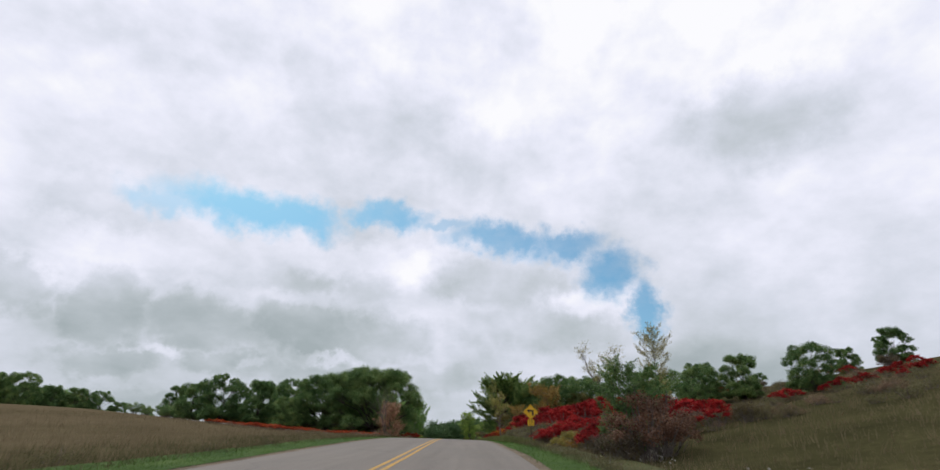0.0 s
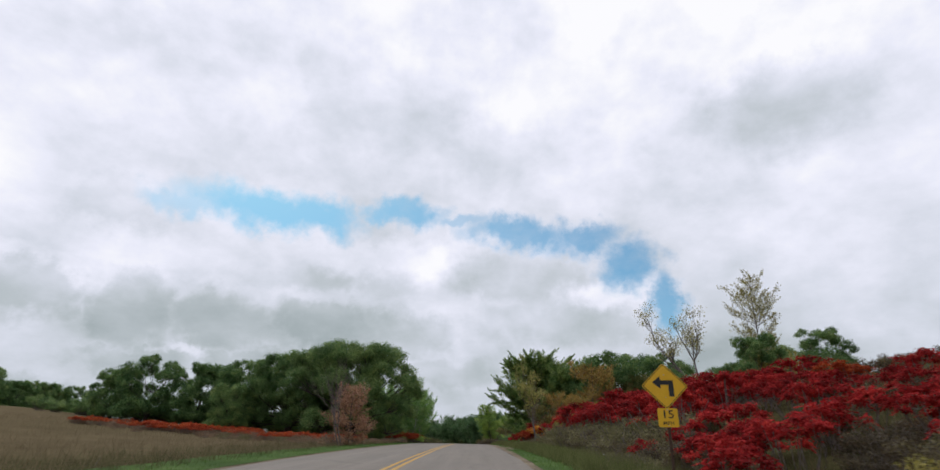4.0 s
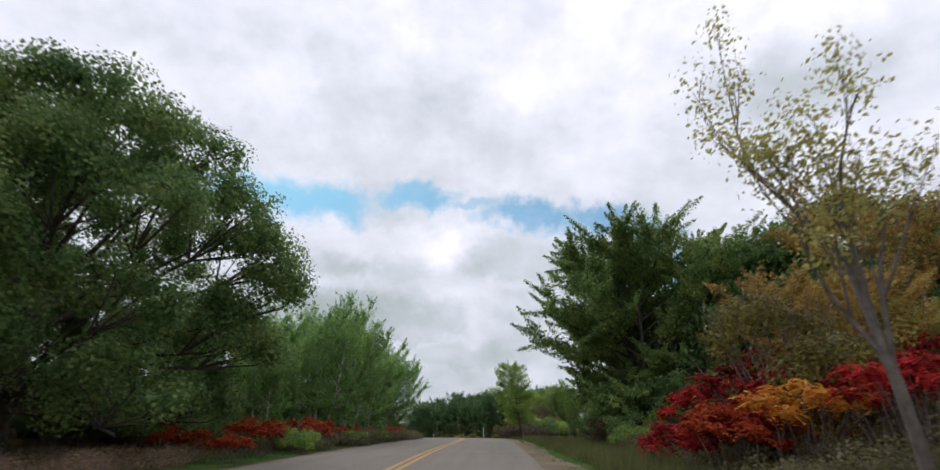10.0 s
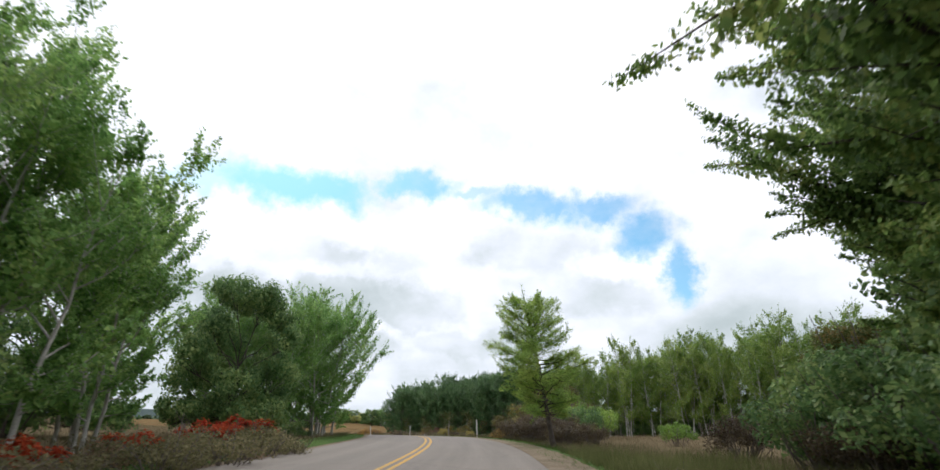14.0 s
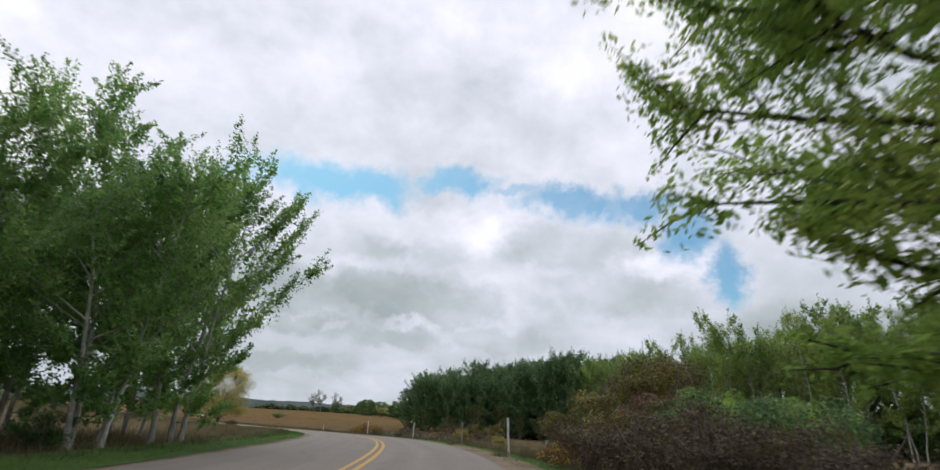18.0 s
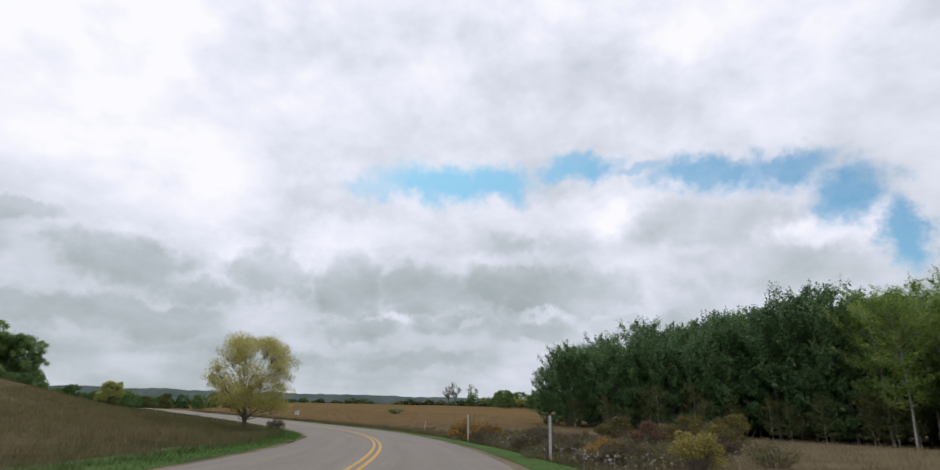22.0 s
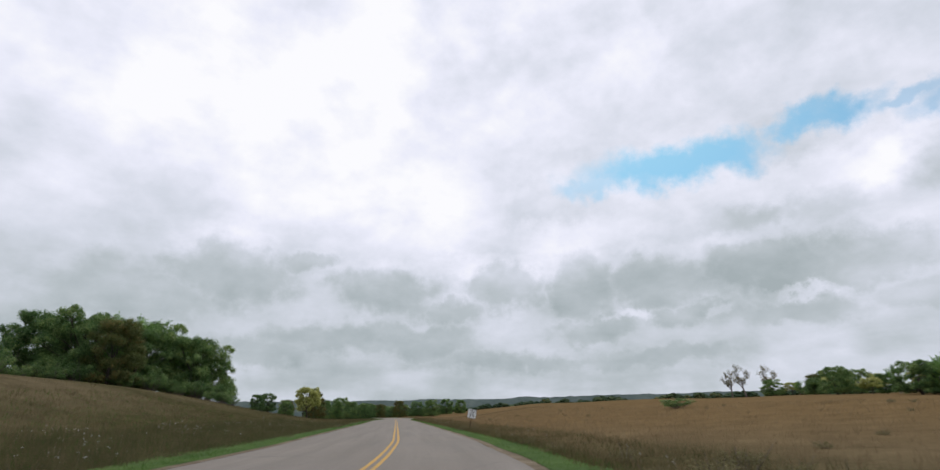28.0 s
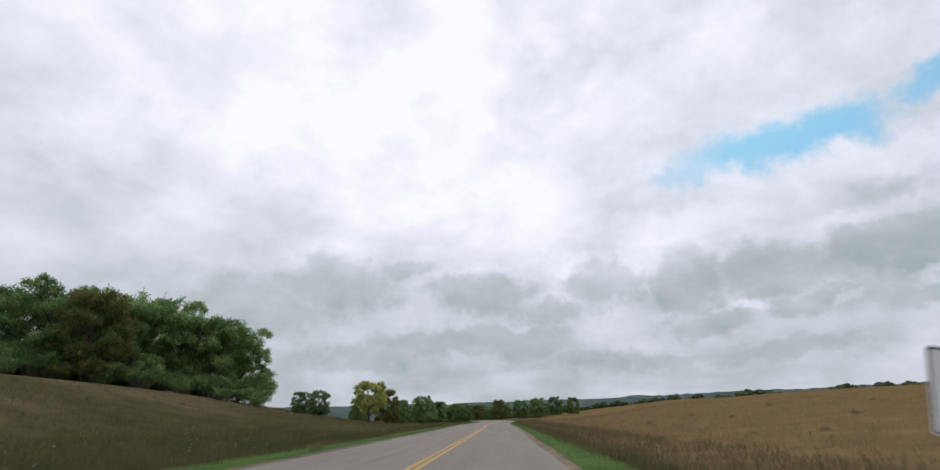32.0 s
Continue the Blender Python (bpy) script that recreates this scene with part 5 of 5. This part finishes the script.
for x, y, s, mdl in ((-2.3, 157.6, 0.75, bush_olive), (-0.7, 157.0, 0.85, bush_yellow), (-1.9, 157.0, 0.55, bush_yellow), (-0.6, 159.2, 0.95, bush_green), (1.5, 158.6, 0.8, bush_yellow), (0.6, 158.0, 1.3, bush_olive), (0.2, 161.5, 1.35, bush_olive), (2.2, 160.0, 1.6, bush_olive), (-1.6, 160.4, 0.8, bush_yellow),
                     (0.0, 155.6, 0.9, bush_brown), (1.4, 156.5, 1.1, bush_brown), (-1.4, 155.4, 0.6, bush_bramble), (0.9, 153.8, 0.9, bush_olive), (3.6, 163.5, 1.7, bush_olive), (-2.8, 158.4, 0.45, bush_gold)):
    plant(mdl, x, y, s)
for x, y, s, mdl in ((-14.6, 196.5, 0.62, bush_olive), (-16.6, 198.5, 0.5, bush_bramble), (-13.6, 200, 0.6, bush_gold), (-12.4, 197.5, 0.6, bush_brown), (-17.9, 201.5, 0.45, bush_weed), (-15.2, 203, 0.55, bush_weed), (-11.2, 194.0, 0.65, bush_olive), (-12.6, 192.5, 0.6, bush_brown), (-19.5, 203.5, 0.4, bush_weed), (-21, 206, 0.45, bush_weed), (-14.4, 206, 0.6, bush_weed), (-11.0, 202, 0.6, bush_bramble), (-9.0, 198, 0.7, bush_olive), (-8, 192, 0.7, bush_weed)):
    plant(mdl, x, y, s)
plant(bush_gold, -2.6, 153.2, 0.55)
plant(bush_yellow, -0.9, 152.6, 0.5)
rng = random.Random(5)
for i in range(17):
    f = i / 16
    x0, y0 = -31 + 37 * f, 243 - 17 * f
    for r in range(4):
        size = min(1.0, 0.62 + 0.5 * f) * rng.uniform(0.9, 1.08) if r == 0 else rng.uniform(0.92, 1.1) * min(1.0, 0.75 + 0.5 * f)
        plant(pine_a if rng.random() < 0.5 else pine_b, x0 + 3.1 * r + rng.uniform(-1, 1), y0 + 4.6 * r + rng.uniform(-1.2, 1.2), size, rng.uniform(0, 360))
for i in range(20):
    f = i / 19
    x0, y0 = 4 + 44 * f, 224 - 62 * f
    for r in range(4):
        plant(aspen_a if rng.random() < 0.5 else aspen_b, x0 + 4.0 * r + rng.uniform(-1.3, 1.3), y0 + 3.0 * r + rng.uniform(-1.3, 1.3), rng.uniform(0.9, 1.12) * (0.90 + 0.14 * min(1, f * 4) - 0.1 * max(0, f - 0.5)), rng.uniform(0, 360))
for i in range(46):
    f = i / 45
    scatter(UNDER, -9 + 66 * f + rng.uniform(-2, 2), 258 - 78 * f + rng.uniform(-3, 3), rng.uniform(1.3, 2.0))
for i in range(24):
    f = i / 23
    plant(aspen_gold, -24 + 40 * f + rng.uniform(-1.5, 1.5), 237 - 21 * f + rng.uniform(-1, 1), rng.uniform(0.4, 0.95))
plant(fan_tree, -45.0, 201.8, 1.06, 15, 1.02)
plant(bush_bramble, -45.6, 206.2, 0.55)
for x, y, s, mdl in ((-25.4, 202.5, 1.0, bush_gold), (-24.0, 203.6, 0.75, bush_gold), (-26.3, 204.2, 0.6, bush_bramble), (-23.2, 202.0, 0.5, bush_orange), (-21.6, 198.0, 0.4, bush_bramble), (-18.6, 194.5, 0.42, bush_gold), (-17.4, 195.5, 0.5, bush_orange),
                     (-16.2, 190, 0.55, bush_bramble), (-14.0, 189, 0.55, bush_gold), (-15.5, 194, 0.5, bush_red), (-10.5, 183, 0.55, bush_yellow), (-12.8, 185.5, 0.5, bush_bramble), (-6.2, 171, 0.4, bush_yellow)):
    plant(mdl, x, y, s)

# ---------------------------------------------------------------- the far meadow
plant(small_round, -170.3, 279.6, 1.0)
for x, y, s, mdl in ((-178, 258, 1.5, oak_a), (-174, 253, 1.7, oak_b), (-178, 246, 1.8, oak_a), (-171, 241, 1.6, oak_b), (-179, 236, 1.8, oak_a), (-173, 231, 1.75, oak_a), (-181, 225, 1.9, oak_b),
                     (-166, 247, 1.2, bush_green), (-165, 236, 1.4, oak_rust), (-185, 255, 1.7, oak_b), (-188, 243, 1.7, poplar_a), (-192, 230, 1.8, oak_a), (-184, 214, 1.7, oak_b), (-168, 224, 1.2, bush_brown)):
    plant(mdl, x, y, s)
for x, y, s in ((-168, 256, 1.5), (-165.5, 252, 1.4), (-163.5, 243, 1.5), (-163, 238.5, 1.3), (-164, 231, 1.5), (-166, 226, 1.3), (-170, 219, 1.4)):
    plant(bush_green, x, y, s)
for x, y, s in ((-175, 244, 1.6), (-172, 239, 1.5), (-178, 250, 1.5)):
    plant(poplar_a, x, y, s)
rng = random.Random(9)
for k in range(44):
    scatter(UNDER, -169 + 7 * math.sin(k * 1.3) + rng.uniform(-2, 2), 216 + k * 1.05, rng.uniform(0.7, 1.15))
for i in range(80):
    f = i / 79
    plant(rng.choice((oak_a, oak_b, oak_b, oak_rust, oak_a)), -215 - 190 * f + rng.uniform(-8, 8), 296 + 40 * math.sin(f * 3) + 120 * f + rng.uniform(-12, 12), rng.uniform(0.5, 0.85) * (0.8 + 0.4 * f), None, rng.uniform(1.0, 1.4))
for i in range(80):
    f = i / 79
    plant(far_a if rng.random() < 0.7 else far_b, -430 + 320 * f + rng.uniform(-8, 8), 455 + 60 * f + rng.uniform(-18, 18), rng.uniform(0.35, 0.6), None, rng.uniform(1.3, 2.2))
for i in range(50):
    f = i / 49
    plant(rng.choice((oak_a, oak_b, oak_rust, small_round, poplar_b, small_round)), -104 + 106 * f + rng.uniform(-6, 6), 416 - 116 * f + rng.uniform(-8, 8), rng.uniform(0.6, 1.0) * (0.7 + 0.6 * f), None, rng.uniform(1.1, 1.5))
for i in range(90):
    f = i / 89
    plant(far_a, -430 + 330 * f + rng.uniform(-8, 8), 462 + 56 * f + rng.uniform(-12, 12), rng.uniform(0.25, 0.38), None, rng.uniform(2.2, 3.4))
for x, y, sz, mdl in ((-170, 267, 0.55, oak_b), (-176, 272, 0.62, oak_a), (-186, 290, 0.9, oak_rust), (-192, 296, 0.8, oak_b), (-181, 284, 0.7, small_round),
                      (-198, 305, 0.9, oak_a), (-206, 300, 0.85, oak_b), (-214, 318, 0.9, oak_b), (-236, 372, 1.0, oak_a), (-246, 362, 0.95, oak_rust),
                      (-242, 386, 1.1, oak_b), (-254, 378, 1.0, oak_a), (-228, 382, 0.9, oak_b)):
    plant(mdl, x, y, sz * 0.85)
plant(far_bare, -118, 415, 1.0)
plant(far_bare, -128, 428, 0.9)
plant(far_bare, -111, 420, 0.95)
plant(bush_green, -73.8, 277.7, 0.5, None, 2.2)


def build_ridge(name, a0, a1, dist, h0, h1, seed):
    """A far wooded ridge with an uneven treetop line; its colour carries painted haze."""
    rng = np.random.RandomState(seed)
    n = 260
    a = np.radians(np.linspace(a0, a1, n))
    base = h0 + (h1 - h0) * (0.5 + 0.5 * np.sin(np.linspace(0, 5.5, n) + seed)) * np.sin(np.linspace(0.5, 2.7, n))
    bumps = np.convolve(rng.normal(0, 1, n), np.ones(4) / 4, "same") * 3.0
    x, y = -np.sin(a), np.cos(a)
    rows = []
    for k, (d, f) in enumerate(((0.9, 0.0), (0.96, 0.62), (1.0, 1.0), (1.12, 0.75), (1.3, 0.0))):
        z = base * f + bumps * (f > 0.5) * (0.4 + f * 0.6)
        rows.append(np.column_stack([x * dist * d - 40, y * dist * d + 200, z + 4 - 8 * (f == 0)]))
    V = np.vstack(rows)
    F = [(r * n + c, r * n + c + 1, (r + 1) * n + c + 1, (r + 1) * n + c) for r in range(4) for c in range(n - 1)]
    return tagged(new(name, mesh_from(name, V, F, M["ridge"], False)), "wooded ridge on the horizon, blue-green haze painted into its colour", "ridge", kind="structure")


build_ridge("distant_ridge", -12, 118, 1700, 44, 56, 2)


# ---------------------------------------------------------------- signs, posts, cabinet
def flat_shape(name, pts, thick, mat, y=0.0, bevel=0.0):
    """A plate in the xz plane with that outline."""
    bm = bmesh.new()
    f = bm.faces.new([bm.verts.new((px, y, pz)) for px, pz in pts])
    r = bmesh.ops.extrude_face_region(bm, geom=[f])
    bmesh.ops.translate(bm, vec=(0, thick, 0), verts=[v for v in r["geom"] if isinstance(v, bmesh.types.BMVert)])
    bmesh.ops.recalc_face_normals(bm, faces=bm.faces)
    me = bpy.data.meshes.new(name)
    bm.to_mesh(me)
    bm.free()
    me.materials.append(mat)
    return me


def rounded(w, h, r, n=5):
    pts = []
    for cx, cz, a0 in ((w / 2 - r, h / 2 - r, 0), (-w / 2 + r, h / 2 - r, 90), (-w / 2 + r, -h / 2 + r, 180), (w / 2 - r, -h / 2 + r, 270)):
        for k in range(n + 1):
            a = radians(a0 + 90 * k / n)
            pts.append((cx + r * math.cos(a), cz + r * math.sin(a)))
    return pts


def turned(pts, deg, dx=0, dz=0):
    c, s = math.cos(radians(deg)), math.sin(radians(deg))
    return [(px * c - pz * s + dx, px * s + pz * c + dz) for px, pz in pts]


def lettering(text, size, mat, x, z, y, stretch=1.0):
    cu = bpy.data.curves.new("lettering", "FONT")
    cu.body, cu.size, cu.align_x, cu.align_y, cu.extrude, cu.offset = text, size, "CENTER", "CENTER", 0.001, 0.004 * size
    ob = new("lettering", cu)
    me = bpy.data.meshes.new_from_object(ob.evaluated_get(bpy.context.evaluated_depsgraph_get()))
    bpy.data.objects.remove(ob)
    me.transform(Matrix.Translation((x, y, z)) @ Matrix.Rotation(radians(90), 4, "X") @ Matrix.Diagonal((stretch, 1, 1, 1)))
    me.materials.clear()
    me.materials.append(mat)
    return me


def channel_post(parent, z0, z1, mat, y=0.02):
    """A U-channel sign post with bolt heads."""
    pts = [(-0.032, 0), (-0.032, 0.03), (-0.022, 0.03), (-0.018, 0.008), (0.018, 0.008), (0.022, 0.03), (0.032, 0.03), (0.032, 0)]
    n = len(pts)
    V = [(px, y + py, z) for z in (z0, z1) for px, py in pts]
    F = [(i, (i + 1) % n, n + (i + 1) % n, n + i) for i in range(n)] + [tuple(range(n))[::-1], tuple(range(n, 2 * n))]
    return part("post", mesh_from("post", V, F, mat), parent)


def bolt(parent, x, z, y):
    bm = bmesh.new()
    bmesh.ops.create_cone(bm, cap_ends=True, segments=8, radius1=0.013, radius2=0.010, depth=0.008)
    bmesh.ops.rotate(bm, matrix=Matrix.Rotation(radians(90), 3, "X"), verts=bm.verts)
    bmesh.ops.translate(bm, vec=(x, y - 0.004, z), verts=bm.verts)
    me = bpy.data.meshes.new("bolt")
    bm.to_mesh(me)
    bm.free()
    me.materials.append(M["zinc"])
    part("bolt", me, parent)


def warning_sign(x, y, turn):
    s = thing("warning_sign", (0, 0, 0), "yellow diamond left-turn sign with a 15 MPH plate on a post", "road sign")
    cz = 2.33
    plate = part("diamond_plate", flat_shape("diamond_plate", turned(rounded(0.80, 0.80, 0.06), 45, 0, cz), 0.004, M["sign_yellow"], 0), s)
    outer, inner = turned(rounded(0.765, 0.765, 0.05), 45, 0, cz), turned(rounded(0.735, 0.735, 0.045), 45, 0, cz)
    n = len(outer)
    V = [(px, -0.0025, pz) for px, pz in outer] + [(px, -0.0025, pz) for px, pz in inner]
    part("border", mesh_from("border", V, [(i, (i + 1) % n, n + (i + 1) % n, n + i) for i in range(n)], M["sign_black"]), plate, "thin black border")
    arrow = [(0.21, -0.25), (0.21, 0.14), (-0.10, 0.14), (-0.10, 0.24), (-0.30, 0.085), (-0.10, -0.07), (-0.10, 0.03), (0.09, 0.03), (0.09, -0.25)]
    part("arrow", flat_shape("arrow", [(a, b + cz) for a, b in arrow], 0.002, M["sign_black"], -0.004), plate, "black left-turn arrow")
    p2 = part("speed_plate", flat_shape("speed_plate", [(a, b + 1.58) for a, b in rounded(0.48, 0.44, 0.04)], 0.004, M["sign_yellow"], 0), s)
    part("lettering", lettering("15", 0.27, M["sign_black"], 0, 1.65, -0.004, 1.15), p2)
    part("lettering", lettering("MPH", 0.11, M["sign_black"], 0, 1.45, -0.004, 1.2), p2)
    channel_post(s, -0.4, 2.80, M["steel"], 0.005)
    for z in (1.76, 1.40, 2.60, 2.06):
        bolt(s, 0, z, -0.001)
    s.matrix_basis = pose(x, y, height(x, y), 0, 0, turn)


def speed_sign(x, y, turn, lean):
    s = thing("speed_limit_sign", (0, 0, 0), "white SPEED LIMIT 25 sign on a leaning rusty post", "road sign")
    cz = 1.33
    plate = part("plate", flat_shape("plate", [(a, b + cz) for a, b in rounded(0.70, 0.69, 0.04)], 0.004, M["sign_white"], 0), s)
    outer, inner = rounded(0.675, 0.665, 0.034), rounded(0.648, 0.638, 0.029)
    n = len(outer)
    V = [(px, -0.0025, pz + cz) for px, pz in outer] + [(px, -0.0025, pz + cz) for px, pz in inner]
    part("border", mesh_from("border", V, [(i, (i + 1) % n, n + (i + 1) % n, n + i) for i in range(n)], M["sign_black"]), plate, "thin black border")
    part("lettering", lettering("SPEED", 0.138, M["sign_black"], 0, cz + 0.205, -0.005, 1.18), plate)
    part("lettering", lettering("LIMIT", 0.138, M["sign_black"], 0, cz + 0.065, -0.005, 1.18), plate)
    part("lettering", lettering("25", 0.32, M["sign_black"], 0, cz - 0.160, -0.004, 1.42), plate)
    channel_post(s, -0.4, 1.66, M["steel"], 0.005)
    for z in (cz + 0.295, cz - 0.305):
        bolt(s, 0, z, -0.001)
    s.matrix_basis = pose(x, y, height(x, y), 0, lean, turn)


warning_sign(4.4, 42.2, -3)
speed_sign(-74.98, 245.1, 54, 11)


def marker_post(x, y, h, lean, mat, label):
    """A squared roadside post with a chamfered head and a reflector."""
    s = thing("roadside_post", (0, 0, 0), label, "post", "roadside posts")
    bm = bmesh.new()
    bmesh.ops.create_cube(bm, size=1.0)
    bmesh.ops.scale(bm, vec=(0.09, 0.08, h + 0.4), verts=bm.verts)
    bmesh.ops.translate(bm, vec=(0, 0, (h - 0.4) / 2), verts=bm.verts)
    top = [e for e in bm.edges if all(v.co.z > 0 for v in e.verts)]
    bmesh.ops.bevel(bm, geom=top, offset=0.025, segments=1, affect="EDGES")
    bmesh.ops.bevel(bm, geom=[e for e in bm.edges if abs(e.verts[0].co.z - e.verts[1].co.z) > 0.5], offset=0.008, segments=1, affect="EDGES")
    me = bpy.data.meshes.new("shaft")
    bm.to_mesh(me)
    bm.free()
    me.materials.append(mat)
    part("shaft", me, s)
    s.matrix_basis = pose(x, y, height(x, y), lean * 0.4, lean, (x * 31) % 30)


WHITE_POST = "weathered whitish wooden post at the road's edge"
for x, y, h, lean, mt in ((-4.62, 155.45, 1.45, -3, "post"), (-8.3, 168.2, 1.35, -1, "post_grey"), (-15.2, 184.7, 1.5, 0, "post"), (-23.9, 198.6, 1.65, -1.5, "post"), (-39.3, 223.4, 1.0, 6, "post")):
    marker_post(x, y, h, lean, M[mt], WHITE_POST if mt == "post" else "weathered grey wooden post at the road's edge")


def cabinet(x, y, turn):
    s = thing("utility_cabinet", (0, 0, 0), "low grey-green utility cabinet in the meadow", "utility box")
    part("body", box_mesh("body", (0.62, 0.45, 0.5), M["box"], (0, 0, 0.2), 0.015), s)
    part("lid", box_mesh("lid", (0.68, 0.51, 0.06), M["box"], (0, 0, 0.48), 0.012), s)
    s.matrix_basis = pose(x, y, height(x, y), 0, 0, turn)


for x, y in ((-4.4, 155.4), (-8.3, 168.2), (-15.2, 184.7), (-23.9, 198.6), (-39.3, 223.4)):
    scatter(BRUSH, x - 0.5, y - 0.7, 0.30)
    scatter(BRUSH, x + 0.5, y + 0.2, 0.32)
cabinet(-2.8, 184.0, 15)
rng = random.Random(33)
for k in range(130):
    i = int(index_at(150) + (I1 - 20 - index_at(150)) * rng.random())
    p = LINE[i] + RIGHT[i] * (rng.choice((-1, 1, -1)) * (HALF + rng.uniform(4, 34)))
    if abs(float(across(p[0], p[1])[0])) > HALF + 3.5:
        scatter(BRUSH, float(p[0]), float(p[1]), rng.uniform(0.12, 0.26))
for k in range(46):
    i = int(index_at(186) + (index_at(222) - index_at(186)) * k / 46)
    p = LINE[i] + RIGHT[i] * (HALF + rng.uniform(2.4, 5.2))
    scatter(BRUSH, float(p[0]), float(p[1]), rng.uniform(0.22, 0.42))
for k in range(8):
    scatter(BRUSH, -74.6 + 1.1 * math.cos(k * 2.1), 245.0 + 0.8 * math.sin(k * 1.7), 0.2 + 0.02 * (k % 4))


# ---------------------------------------------------------------- weeds along the verges
rng = random.Random(21)
for k in range(150):
    i = int(I0 + (I1 - I0 - 30) * (k + rng.random()) / 150)
    sgn = 1 if k % 3 else -1
    u = sgn * (HALF + rng.uniform(1.9, 3.4) + (0.9 if sgn < 0 else 0))
    p = LINE[i] + RIGHT[i] * u
    scatter(BRUSH, float(p[0]), float(p[1]), rng.uniform(0.16, 0.34))


def seed_heads(n, lo, hi, u0, u1, seed):
    """Withered stems with a pale head each, in loose drifts."""
    rng = np.random.RandomState(seed)
    x, y = beside(n, lo, hi, u0, u1, 1.0, seed)
    keep = np.sin(x * 0.9 + 1.0) + np.sin(y * 0.7) + rng.normal(0, 0.5, len(x)) > 0.7
    x, y = x[keep], y[keep]
    z, h = land(x, y), rng.uniform(0.28, 0.6, len(x))
    lean = rng.normal(0, 0.08, (len(x), 2))
    foot = np.stack([x, y, z - 0.03], 1)
    tip = foot + np.column_stack([lean, h])
    w = np.array([0.0016, 0.0016, 0])
    stems = np.stack([foot - w, foot + w, tip + w * 0.6, tip - w * 0.6], 1)
    heads = []
    for _ in range(4):
        c = tip + rng.normal(0, 0.022, tip.shape)
        a = rng.normal(0, 0.014, tip.shape)
        b = rng.normal(0, 0.014, tip.shape)
        heads.append(np.stack([c - a, c + b, c + a, c - b], 1))
    return tagged(new("seed_heads", quads_mesh("seed_heads", np.concatenate([stems] + heads), M["seed_head"])), "drifts of pale withered seed heads beside the road", "weeds", kind="stuff")


rng = random.Random(77)
for k in range(110):
    i = int(index_at(180) + (index_at(203) - index_at(180)) * rng.random())
    q = LINE[i] + RIGHT[i] * (HALF + rng.uniform(2.6, 9.5))
    scatter(BRUSH if rng.random() < 0.75 else TANGLE, float(q[0]), float(q[1]), rng.uniform(0.35, 0.62))
seed_heads(1500, index_at(178), index_at(204), HALF + 2.0, HALF + 8.0, 53)
seed_heads(420, index_at(170), I1, HALF + 1.3, HALF + 4.5, 51)
seed_heads(900, index_at(214), index_at(262), -HALF - 12.0, -HALF - 3.0, 54)
seed_heads(900, I0, index_at(60), HALF + 1.9, HALF + 5.0, 52)
rng = random.Random(61)
for k in range(30):
    scatter(UNDER, 40 + 36 * k / 29 + rng.uniform(-2, 2), 184 - 36 * k / 29 + rng.uniform(-3, 3), rng.uniform(1.2, 1.8))
for k in range(80):
    f = k / 79
    scatter(UNDER, 19 + 60 * f + rng.uniform(-2, 2), 238 - 78 * f + rng.uniform(-2, 2), rng.uniform(1.8, 2.6))
for k in range(26):
    scatter(UNDER, 20 + 30 * k / 25 + rng.uniform(-2, 2), 212 - 36 * k / 25 + rng.uniform(-2, 2), rng.uniform(0.9, 1.4))
for k in range(20):
    scatter(TANGLE, rng.uniform(4.6, 10.5), rng.uniform(113.5, 124), rng.uniform(0.6, 0.95))
for k in range(14):
    scatter(UNDER, rng.uniform(8.0, 14.0), rng.uniform(115, 127), rng.uniform(0.7, 1.1))
thicket("roadside_brush", bush_weed, BRUSH, "straggling brown-green brush along the verges")
plant(bush_dry, -20.5, 77.0, 0.5)
thicket("dry_brush", bush_dry, DRY, "low withered brown brush in the meadow")
thicket("bramble_tangle", bush_bramble, TANGLE, "dark tangled brambles among the sumac")
thicket("sumac_drift", sumac_c, DRIFT, "low orange-red sumac drifts in the dry meadow")
thicket("undergrowth", bush_green, UNDER, "dense green undergrowth inside the wood")
